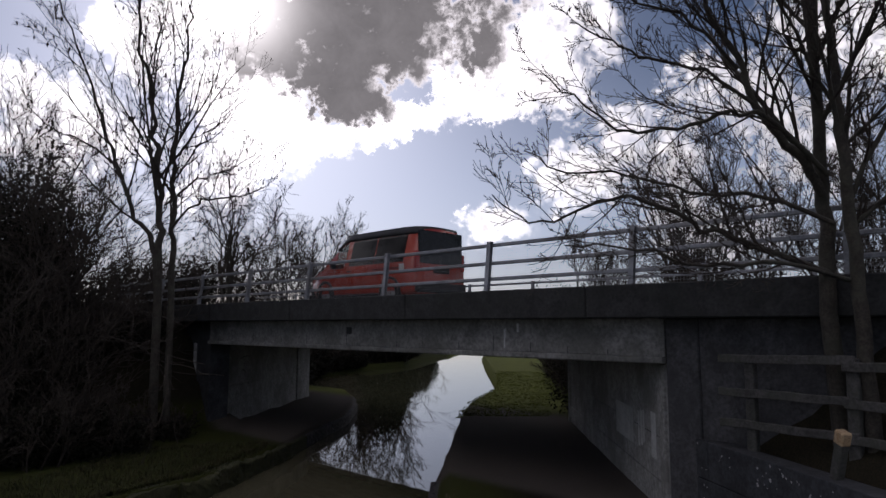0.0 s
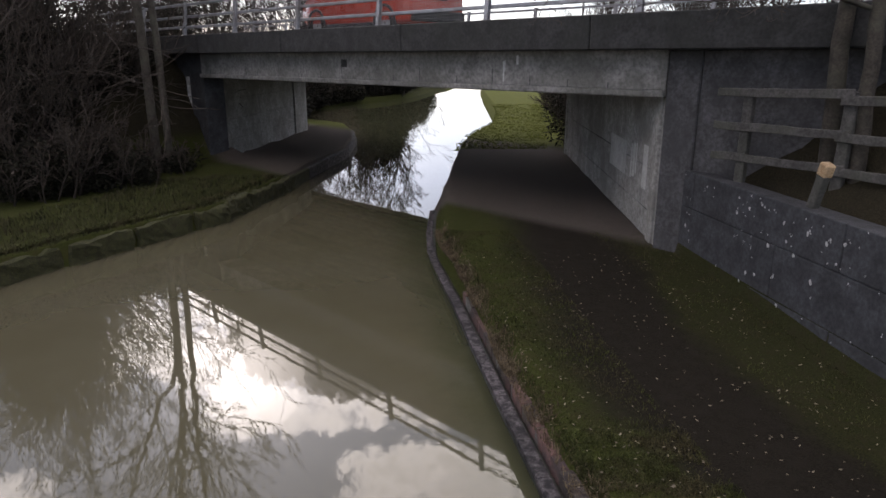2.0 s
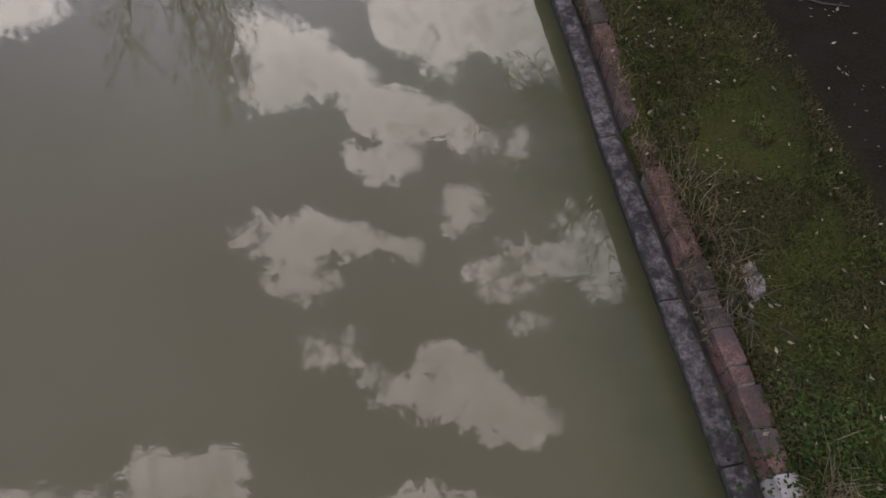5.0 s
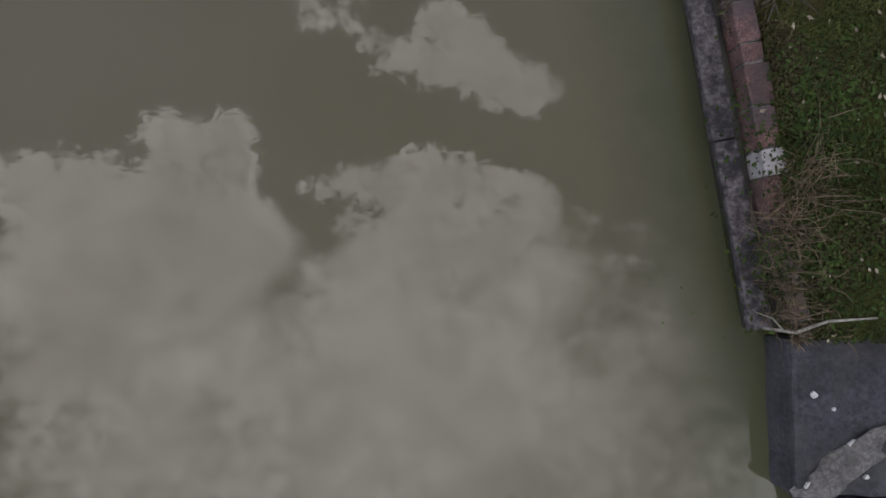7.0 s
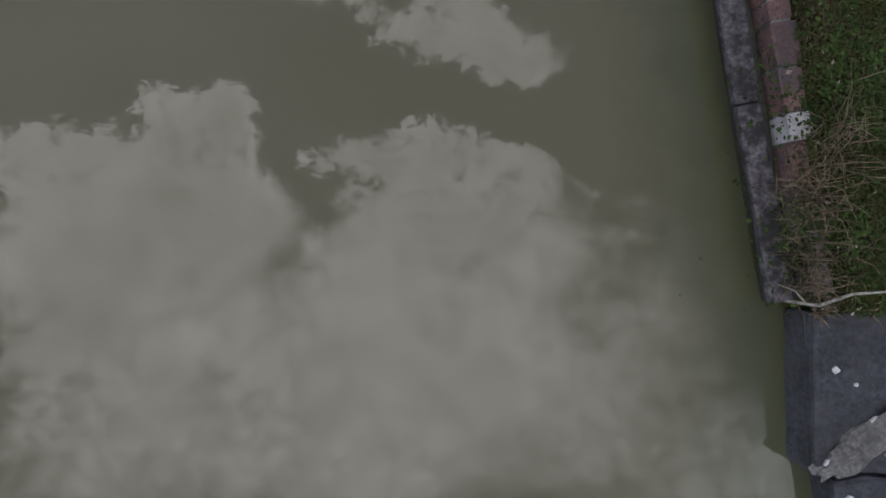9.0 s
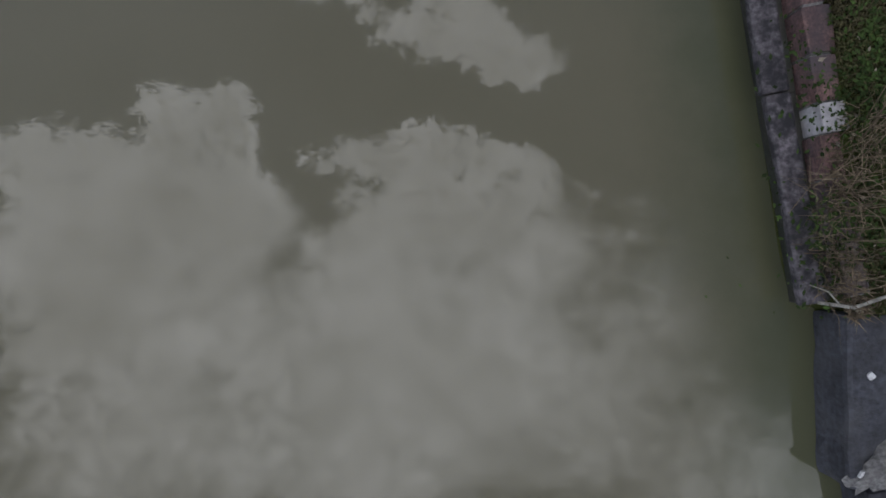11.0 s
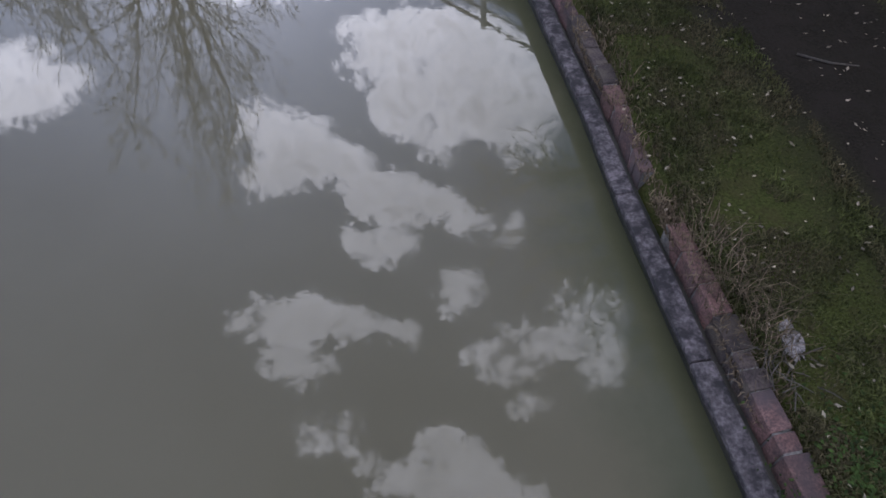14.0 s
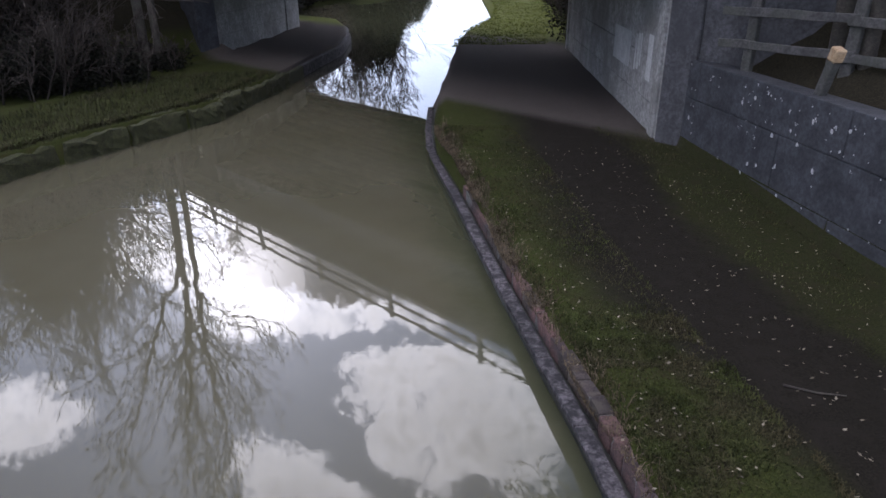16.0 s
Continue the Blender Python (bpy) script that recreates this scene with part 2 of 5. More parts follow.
def material(name, base, rough=0.8, metal=0.0, scale=6.0, vary=0.35, stain=None, stain_amount=0.5, stain_scale=1.2, stain_from=0.42, bump=0.3, bump_dist=0.01, fine_scale=None, spec=0.5, per_object=0.0, island=0.0, coat=0.0):
    """A surface with grain and stains at two sizes, in metres of the world."""
    m = bpy.data.materials.new(name)
    m.use_nodes = True
    N = Nodes(m.node_tree)
    co = N.add("ShaderNodeNewGeometry").outputs["Position"]
    big = N.noise(co, stain_scale, 5.0, 0.6)
    small = N.noise(co, scale * 5 if fine_scale is None else fine_scale, 5.0, 0.65)
    dark, light = tuple(c * (1 - vary) for c in base), tuple(min(1.0, c * (1 + vary)) for c in base)
    col = N.mix(N.smooth(small.outputs["Fac"], 0.3, 0.7), dark, light)
    col = N.mix(N.smooth(N.noise(co, scale, 3.0).outputs["Fac"], 0.35, 0.7), col, N.mix(0.5, col, light, "MULTIPLY"))
    if stain:
        col = N.mix(N.math("MULTIPLY", N.smooth(big.outputs["Fac"], stain_from, stain_from + 0.24), stain_amount), col, stain)
    if per_object or island:
        rnd = N.add("ShaderNodeObjectInfo").outputs["Random"] if per_object else N.add("ShaderNodeNewGeometry").outputs["Random Per Island"]
        amt = per_object or island
        k = N.add("ShaderNodeMapRange", {0: rnd, 1: 0.0, 2: 1.0, 3: 1 - amt, 4: 1 + amt}).outputs[0]
        col = N.vec("MULTIPLY", col, N.add("ShaderNodeCombineXYZ", {0: k, 1: k, 2: k}).outputs[0])
    b = N.add("ShaderNodeBump", {"Strength": bump, "Distance": bump_dist, "Height": small.outputs["Fac"]})
    p = N.add("ShaderNodeBsdfPrincipled", {"Base Color": col, "Roughness": N.smooth(big.outputs["Fac"], 0.3, 0.7, max(0.02, rough - 0.1), min(1.0, rough + 0.1)), "Metallic": metal, "Normal": b.outputs[0], "Specular IOR Level": spec, "Coat Weight": coat})
    N.add("ShaderNodeOutputMaterial", {0: p})
    return m


def water_material():
    m = bpy.data.materials.new("canal_water")
    m.use_nodes = True
    N = Nodes(m.node_tree)
    co = N.add("ShaderNodeNewGeometry").outputs["Position"]
    silt = N.noise(co, 0.35, 4.0, 0.6)
    col = N.mix(N.smooth(silt.outputs["Fac"], 0.3, 0.7), (0.082, 0.075, 0.047), (0.095, 0.088, 0.059))
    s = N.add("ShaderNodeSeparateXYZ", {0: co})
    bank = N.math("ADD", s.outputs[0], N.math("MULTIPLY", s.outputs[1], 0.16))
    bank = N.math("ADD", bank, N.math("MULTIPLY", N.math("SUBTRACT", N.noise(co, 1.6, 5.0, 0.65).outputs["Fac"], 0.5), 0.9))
    col = N.mix(N.math("MULTIPLY", N.smooth(bank, 0.75, 1.7), 0.75), col, (0.040, 0.046, 0.024))   # shade beside the quay wall put into the water colour, edge broken by noise
    flat = N.vec("MULTIPLY", co, (1.0, 1.6, 1.0))
    w1 = N.noise(flat, 2.2, 2.0, 0.4, 0.6)
    w2 = N.noise(flat, 9.0, 2.0, 0.5, 0.8)
    gust = N.math("MULTIPLY", N.smooth(N.noise(co, 0.55, 2.0).outputs["Fac"], 0.38, 0.66), N.smooth(s.outputs[1], 5.0, 10.0, 1.0, 0.15))   # ripples fade ahead so far reflections look smooth from the camera
    h = N.math("ADD", N.math("MULTIPLY", w1.outputs["Fac"], 0.006), N.math("MULTIPLY", N.math("MULTIPLY", w2.outputs["Fac"], 0.0058), gust))
    b = N.add("ShaderNodeBump", {"Strength": 0.05, "Distance": 1.0, "Height": h})
    p = N.add("ShaderNodeBsdfPrincipled", {"Base Color": col, "Roughness": 0.01, "IOR": 1.36, "Specular IOR Level": 0.8, "Normal": b.outputs[0]})
    N.add("ShaderNodeOutputMaterial", {0: p})
    return m


def glass_material(name, tint, rough=0.03):
    m = bpy.data.materials.new(name)
    m.use_nodes = True
    N = Nodes(m.node_tree)
    p = N.add("ShaderNodeBsdfPrincipled", {"Base Color": (*tint, 1), "Roughness": rough, "IOR": 1.5, "Transmission Weight": 1.0})
    N.add("ShaderNodeOutputMaterial", {0: p})
    return m


def ground_material():
    """Grass with bare trodden earth, worn along the towpath."""
    m = bpy.data.materials.new("grassy_ground")
    m.use_nodes = True
    N = Nodes(m.node_tree)
    co = N.add("ShaderNodeNewGeometry").outputs["Position"]
    s = N.add("ShaderNodeSeparateXYZ", {0: co})
    fine_n = N.noise(co, 60.0, 5.0, 0.7)
    mid = N.noise(co, 7.0, 5.0, 0.6)
    big = N.noise(co, 0.9, 4.0, 0.6)
    grass = N.mix(N.smooth(fine_n.outputs["Fac"], 0.3, 0.7), (0.016, 0.019, 0.006), (0.046, 0.054, 0.015))
    grass = N.mix(N.math("MULTIPLY", N.smooth(mid.outputs["Fac"], 0.45, 0.7), 0.6), grass, (0.036, 0.031, 0.014))
    sun_grass = N.mix(N.smooth(fine_n.outputs["Fac"], 0.3, 0.7), (0.060, 0.075, 0.014), (0.125, 0.135, 0.032))
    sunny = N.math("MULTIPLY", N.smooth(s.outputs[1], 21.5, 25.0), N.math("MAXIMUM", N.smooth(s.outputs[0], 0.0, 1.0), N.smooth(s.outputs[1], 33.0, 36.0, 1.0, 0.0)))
    grass = N.mix(sunny, grass, sun_grass)   # sunlight on the verge past the bridge put into the grass colour
    earth = N.mix(N.smooth(fine_n.outputs["Fac"], 0.3, 0.75), (0.007, 0.0055, 0.0052), (0.021, 0.0165, 0.0155))
    earth = N.mix(N.smooth(mid.outputs["Fac"], 0.4, 0.7), earth, (0.016, 0.013, 0.012))
    # the trodden line: middle of the towpath, as x at a given y
    centre = N.math("ADD", N.smooth(s.outputs[1], -2.0, 8.0, 4.3, 2.15), N.smooth(s.outputs[1], 13.0, 30.0, 0.0, 1.6))
    off = N.math("ABSOLUTE", N.math("SUBTRACT", s.outputs[0], centre))
    worn = N.smooth(N.math("ADD", off, N.math("MULTIPLY", N.math("SUBTRACT", big.outputs["Fac"], 0.5), 0.9)), 0.5, 1.45, 0.92, 0.0)
    shaded = N.smooth(N.math("ADD", N.math("SUBTRACT", s.outputs[0], centre), N.math("MULTIPLY", mid.outputs["Fac"], 0.5)), 0.3, 1.0, 0.0, 0.5)
    worn = N.math("MAXIMUM", worn, shaded)   # thin grass and mud, plus shade by the wing wall put into the colour
    worn = N.math("MULTIPLY", worn, N.smooth(s.outputs[1], 20.5, 24.0, 1.0, 0.12))
    bridge = N.smooth(N.math("ADD", N.math("MULTIPLY", s.outputs[0], 0.703), N.math("MULTIPLY", s.outputs[1], 0.711)), 9.6, 10.2)
    bridge = N.math("MULTIPLY", bridge, N.smooth(N.math("ADD", N.math("MULTIPLY", s.outputs[0], 0.703), N.math("MULTIPLY", s.outputs[1], 0.711)), 18.0, 19.5, 1.0, 0.0))
    bare = N.math("MULTIPLY", bridge, N.smooth(s.outputs[2], 0.9, 1.3, 1.0, 0.0))
    # bare ground under the deck, brightness missing there put into its colour
    lightened_earth = N.mix(N.smooth(fine_n.outputs["Fac"], 0.3, 0.7), (0.045, 0.038, 0.034), (0.125, 0.108, 0.098))
    col = N.mix(bare, N.mix(worn, grass, earth), lightened_earth)
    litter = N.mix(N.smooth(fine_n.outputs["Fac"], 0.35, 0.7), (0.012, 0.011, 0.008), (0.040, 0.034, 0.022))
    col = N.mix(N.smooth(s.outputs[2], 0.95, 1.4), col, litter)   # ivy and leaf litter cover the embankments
    h = N.math("ADD", N.math("MULTIPLY", fine_n.outputs["Fac"], 0.4), mid.outputs["Fac"])
    b = N.add("ShaderNodeBump", {"Strength": 0.6, "Distance": 0.04, "Height": h})
    p = N.add("ShaderNodeBsdfPrincipled", {"Base Color": col, "Roughness": 0.95, "Normal": b.outputs[0], "Specular IOR Level": 0.06})
    N.add("ShaderNodeOutputMaterial", {0: p})
    return m


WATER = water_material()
GROUND = ground_material()
CONCRETE = material("weathered_concrete", (0.22, 0.215, 0.21), 0.9, stain=(0.10, 0.10, 0.09), stain_scale=0.8, stain_amount=0.65, scale=3)
# abutment concrete made paler, sky light on its faces put into the colour
CONCRETE_LIGHTENED = material("light_painted_cast_concrete", (0.31, 0.305, 0.30), 0.9, stain=(0.17, 0.165, 0.155), stain_scale=0.9, stain_amount=0.7, scale=3)
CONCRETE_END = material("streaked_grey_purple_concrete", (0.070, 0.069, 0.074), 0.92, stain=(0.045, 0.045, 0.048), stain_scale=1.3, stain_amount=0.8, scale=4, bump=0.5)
CONCRETE_DARK = material("dark_concrete", (0.032, 0.032, 0.034), 0.92, stain=(0.03, 0.032, 0.03), stain_scale=1.5, scale=4)
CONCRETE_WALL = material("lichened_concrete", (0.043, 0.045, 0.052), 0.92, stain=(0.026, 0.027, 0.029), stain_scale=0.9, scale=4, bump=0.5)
LICHEN = material("white_lichen", (0.42, 0.42, 0.42), 0.95, scale=20, vary=0.2)
PATCH = material("pale_paint_patch", (0.50, 0.50, 0.50), 0.85, scale=8, vary=0.2, stain=(0.3, 0.3, 0.3))
STEEL = material("galvanised_steel", (0.30, 0.31, 0.34), 0.55, metal=0.35, scale=5, vary=0.2, stain=(0.20, 0.17, 0.15), bump=0.05)
WIRE = material("thin_grey_wire", (0.35, 0.35, 0.36), 0.5, metal=0.6, vary=0.1, bump=0.0)
ASPHALT = material("asphalt", (0.05, 0.05, 0.05), 0.9, scale=12, bump=0.5)
RED_PAINT = material("orange_red_car_paint", (0.40, 0.050, 0.024), 0.32, scale=1, vary=0.05, bump=0.0, coat=0.6, stain=(0.35, 0.04, 0.02), stain_amount=0.25)
BLACK_PLASTIC = material("black_plastic", (0.018, 0.018, 0.019), 0.5, scale=20, vary=0.15, bump=0.05)
BLACK_PAINT = material("black_roof_paint", (0.010, 0.010, 0.012), 0.6, scale=2, vary=0.1, bump=0.0)
TYRE = material("tyre_rubber", (0.02, 0.02, 0.02), 0.85, scale=20)
ALLOY = material("alloy_rim", (0.45, 0.46, 0.48), 0.35, metal=0.9, vary=0.1, bump=0.0)
TINTED = material("tinted_window_glass", (0.01, 0.011, 0.013), 0.05, vary=0.05, bump=0.0, spec=0.25)
GLASS = glass_material("clear_glass", (0.85, 0.93, 0.92))
MORTAR = material("pale_rough_mortar", (0.125, 0.12, 0.115), 0.95, scale=10, vary=0.4, stain=(0.08, 0.08, 0.075), stain_scale=5, bump=0.9, bump_dist=0.02)
LAMP_RED = material("tail_lamp_red", (0.35, 0.01, 0.01), 0.15, vary=0.1, bump=0.0)
LAMP_CLEAR = material("lamp_clear", (0.7, 0.7, 0.7), 0.1, vary=0.05, bump=0.0)
FOOTING_DARK = material("shade_dark_wet_stone", (0.016, 0.018, 0.013), 0.55, scale=9, vary=0.5, stain=(0.03, 0.026, 0.018), stain_scale=4)
STONE = material("purple_grey_coping_stone", (0.088, 0.077, 0.084), 0.9, scale=9, vary=0.55, stain=(0.011, 0.010, 0.012), stain_scale=12.5, stain_from=0.37, stain_amount=0.95, per_object=0.2)
BRICK = material("worn_red_brick", (0.115, 0.062, 0.056), 0.92, scale=14, vary=0.55, stain=(0.042, 0.035, 0.038), stain_scale=2.2, stain_amount=0.95, per_object=0.3)
BRICK_DIRTY = material("soil_covered_brick", (0.046, 0.034, 0.033), 0.96, scale=12, vary=0.6, stain=(0.085, 0.070, 0.055), stain_scale=7, stain_amount=0.7, per_object=0.3, bump=0.8, bump_dist=0.02)
BRICK_WHITE = material("lime_whitened_brick", (0.30, 0.285, 0.29), 0.92, scale=5, vary=0.2)
SLATE = material("dark_blue_grey_stone", (0.025, 0.026, 0.033), 0.85, scale=6, vary=0.6, stain=(0.052, 0.052, 0.054), stain_scale=4.5, bump=0.8)
MOSS = material("mossy_stone", (0.050, 0.050, 0.018), 0.97, scale=10, vary=0.55, stain=(0.035, 0.04, 0.014), stain_scale=3, bump=0.8, bump_dist=0.03)
BARK = material("grey_brown_bark", (0.050, 0.042, 0.034), 0.95, scale=7, vary=0.4, stain=(0.075, 0.075, 0.058), stain_scale=2.5, bump=0.6)
BARK_PALE = material("pale_grey_bark", (0.20, 0.19, 0.165), 0.95, scale=7, vary=0.4, stain=(0.07, 0.065, 0.05), stain_scale=2.0, bump=0.6)
TWIG = material("dark_twigs", (0.045, 0.034, 0.027), 0.95, scale=10, vary=0.3, bump=0.0)
SEED = material("dry_seed_bunches", (0.050, 0.035, 0.022), 0.95, scale=10, vary=0.4, bump=0.0)
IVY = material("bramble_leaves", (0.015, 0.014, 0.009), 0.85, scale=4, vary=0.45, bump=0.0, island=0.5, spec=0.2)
BLADE = material("grass_blades", (0.044, 0.052, 0.015), 0.8, scale=1.5, vary=0.4, bump=0.0, island=0.5, stain=(0.052, 0.043, 0.024), stain_scale=2.2, stain_from=0.38, stain_amount=0.85, spec=0.1)
# brighter copy of the grass blades, sunlight put into its colour
BLADE_SUNLIT = material("sun_painted_grass_blades", (0.115, 0.135, 0.028), 0.8, scale=1.5, vary=0.35, bump=0.0, island=0.4, spec=0.1)
BLADE_DULL = material("dull_winter_blades", (0.045, 0.047, 0.022), 0.85, scale=1.5, vary=0.4, bump=0.0, island=0.5, stain=(0.05, 0.043, 0.026), stain_scale=1.2, stain_amount=0.8, spec=0.1)
DRY = material("dry_grass_straw", (0.110, 0.086, 0.058), 0.9, scale=5, vary=0.3, bump=0.0, island=0.45, spec=0.1)
WEED = material("green_weeds", (0.026, 0.044, 0.010), 0.7, scale=5, vary=0.35, bump=0.0, island=0.4, spec=0.1)
LEAF_DEAD = material("dead_leaf", (0.20, 0.175, 0.135), 0.9, scale=10, vary=0.3, bump=0.0, island=0.6, spec=0.1)
RAG = material("grubby_cloth", (0.20, 0.185, 0.185), 0.95, scale=30, vary=0.5, stain=(0.05, 0.045, 0.04), stain_scale=22, stain_amount=0.9)
WOOD = material("weathered_fence_wood", (0.072, 0.068, 0.066), 0.93, scale=6, vary=0.35, stain=(0.06, 0.065, 0.05), stain_scale=2, bump=0.5)
WOOD_RAW = material("split_pale_wood", (0.42, 0.30, 0.18), 0.9, scale=14, vary=0.35, stain=(0.2, 0.15, 0.1), stain_scale=8)

# ---- building helpers ----
L0 = Vector((-5.737, 19.531, 0))          # foot of a parapet post
U = Vector((0.7108, -0.7034, 0))          # along the bridge
NB = Vector((0.7034, 0.7108, 0))          # across it, away from the near parapet


def at_bridge(s, off, z):
    return L0 + U * s + NB * off + Vector((0, 0, z))


def mesh_object(name, verts, faces, mat, parent=None, smooth=False):
    me = bpy.data.meshes.new(name)
    me.from_pydata([tuple(v) for v in verts], [], faces)
    me.update()
    me.materials.append(mat)
    if smooth:
        me.polygons.foreach_set("use_smooth", [True] * len(me.polygons))
    ob = new(name, me)
    if parent:
        ob.parent = parent
    return ob


def part(name, bm, mat, parent=None, label="", smooth=False):
    bmesh.ops.recalc_face_normals(bm, faces=bm.faces)
    me = bpy.data.meshes.new(name)
    bm.to_mesh(me)
    bm.free()
    me.materials.append(mat)
    if smooth:
        me.polygons.foreach_set("use_smooth", [True] * len(me.polygons))
    ob = new(name, me)
    if parent:
        ob.parent = parent
    if label:
        ob["label"] = label
    return ob


def box_bm(lo, hi, bevel=0.0, m=None, bm=None, seg=1):
    """A box from corner to corner, its edges bevelled, moved by m."""
    fresh = bmesh.new()
    bmesh.ops.create_cube(fresh, size=1.0)
    for v in fresh.verts:
        v.co = Vector([lo[i] + (v.co[i] + 0.5) * (hi[i] - lo[i]) for i in range(3)])
    if bevel:
        bmesh.ops.bevel(fresh, geom=fresh.edges[:], offset=bevel, segments=seg, affect="EDGES", profile=0.6)
    if m:
        bmesh.ops.transform(fresh, matrix=m, verts=fresh.verts)
    if bm is None:
        return fresh
    tmp = bpy.data.meshes.new("tmp")
    fresh.to_mesh(tmp)
    fresh.free()
    bm.from_mesh(tmp)
    bpy.data.meshes.remove(tmp)
    return bm


def frame_at(origin, xdir, zdir=(0, 0, 1)):
    x = Vector(xdir).normalized()
    z = Vector(zdir)
    y = z.cross(x).normalized()
    z = x.cross(y)
    m = Matrix((x, y, z)).transposed().to_4x4()
    return Matrix.Translation(origin) @ m


def worn(bm, size, amount):
    for v in bm.verts:
        v.co += Vector((noise.noise(v.co * size), noise.noise(v.co * size + Vector((5, 0, 0))), noise.noise(v.co * size + Vector((0, 7, 0))))) * amount
    return bm


def empty(name, at, label, category, group="", kind=""):
    ob = new(name)
    ob.location = at
    ob.empty_display_size = 0.2
    return tagged(ob, label, category, group, kind)


def tubes(paths, sides):
    """Verts and faces of tapered tubes along polylines: [(points, radii)]."""
    V, F = [], []
    ang = np.arange(sides) * 2 * np.pi / sides
    ca, sa = np.cos(ang), np.sin(ang)
    base = 0
    for pts, rad in paths:
        P = np.asarray(pts, float)
        r = np.asarray(rad, float)
        d = np.gradient(P, axis=0)
        d /= np.linalg.norm(d, axis=1, keepdims=True) + 1e-9
        ref = np.array([0.3, 0.2, 0.93]) if abs(d[0, 2]) < 0.8 else np.array([0.93, 0.3, 0.1])
        a = np.cross(d, ref)
        a /= np.linalg.norm(a, axis=1, keepdims=True) + 1e-9
        b = np.cross(d, a)
        ring = P[:, None, :] + r[:, None, None] * (a[:, None, :] * ca[None, :, None] + b[:, None, :] * sa[None, :, None])
        n = len(P)
        V.append(ring.reshape(-1, 3))
        for i in range(n - 1):
            o = base + i * sides
            for j in range(sides):
                k = (j + 1) % sides
                F.append((o + j, o + k, o + sides + k, o + sides + j))
        base += n * sides
    return np.concatenate(V) if V else np.zeros((0, 3)), F


def tube_object(name, paths, sides, mat, parent=None, smooth=True):
    V, F = tubes(paths, sides)
    return mesh_object(name, V, F, mat, parent, smooth)


# ---- the lie of the land ----
LEFT_EDGE = ((-60, -22.0), (-2, -12.0), (6, -8.6), (10.1, -7.1), (14.4, -4.85), (17.5, -4.3), (21.0, -3.95), (24.4, -3.5), (27.5, -3.62), (30, -3.95), (33.6, -4.9), (35.3, -6.6), (38, -9.4), (48, -9.4), (53, -7.4), (57, -4.4), (62, -2.8), (70, -1.5), (140, 8), (900, 130))
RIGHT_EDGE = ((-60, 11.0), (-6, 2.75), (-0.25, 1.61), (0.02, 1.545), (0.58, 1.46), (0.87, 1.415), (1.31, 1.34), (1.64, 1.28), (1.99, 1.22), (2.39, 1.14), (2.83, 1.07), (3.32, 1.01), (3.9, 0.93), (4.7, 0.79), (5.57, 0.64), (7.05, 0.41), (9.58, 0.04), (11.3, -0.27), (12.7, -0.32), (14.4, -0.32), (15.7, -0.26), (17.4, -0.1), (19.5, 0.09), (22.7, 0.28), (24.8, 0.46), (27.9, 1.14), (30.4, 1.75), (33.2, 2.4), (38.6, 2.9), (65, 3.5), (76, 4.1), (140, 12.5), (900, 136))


def along(table, y):
    i = 1
    while i < len(table) - 1 and table[i][0] < y:
        i += 1
    (y0, x0), (y1, x1) = table[i - 1], table[i]
    return x0 + (x1 - x0) * min(1.0, max(0.0, (y - y0) / (y1 - y0)))


def step(a, b, v):
    t = min(1.0, max(0.0, (v - a) / (b - a)))
    return t * t * (3 - 2 * t)


def wall_x(y):
    """The face of the wing wall beside the towpath."""
    return 3.59 + (10.83 - y) * 0.138


def bank_height(x, y):
    sx, sy = x - L0.x, y - L0.y
    s, off = sx * U.x + sy * U.y, sx * NB.x + sy * NB.y
    lumps = 0.5 * noise.noise((x * 0.7, y * 0.7, 0)) + 0.25 * noise.noise((x * 2.1, y * 2.1, 3))
    deck = 0.0 if 0.3 < off < 8.8 else min(abs(off - 0.3), abs(off - 8.8))
    if x > 0:
        towpath = 0.36 + 0.22 * step(5, 10.5, y)
        z = towpath - (0.085 - 0.10 * noise.noise((7.0, y * 1.1, 0))) * step(0.36, 0.25, x - along(RIGHT_EDGE, y)) + 0.05 * lumps
        if y < -0.3 and x - along(RIGHT_EDGE, y) < 0.95:
            z = -0.3
        if y < 10.83:
            behind = x - wall_x(y)
            if behind > 0.12:
                z = 1.78 + 0.06 * lumps + max(0.0, min(2.1, 2.15 - deck * 0.75)) * step(0.4, 2.0, behind)
        elif (s > 12.9 and x > 3.6) or off > 8.9:
            hill = max(0.0, 4.0 - deck * 0.6)
            gate = step(3.75, 4.1, x) if off < 8.9 else step(1.8, 5.0, x - 0.15 * y)
            z = max(z, towpath + (hill - towpath) * gate + 0.15 * lumps)
    else:
        z = 0.42 + 0.06 * lumps
        inland = along(LEFT_EDGE, y) - x
        hill = max(0.0, 4.0 - deck * 0.5)
        gate = step(-1.9, -4.2, s) if off < 0.3 else step(-7.75 + 0.1 * (y - 22), -8.3 + 0.1 * (y - 22), x)
        if off > 8.8:
            gate = max(step(2.6, 7.0, inland), 0.0) * step(-6.2, -8.0, x)
        z = max(z, z + (hill - z) * gate) + 0.2 * lumps * step(1.5, 4, inland)
    return z


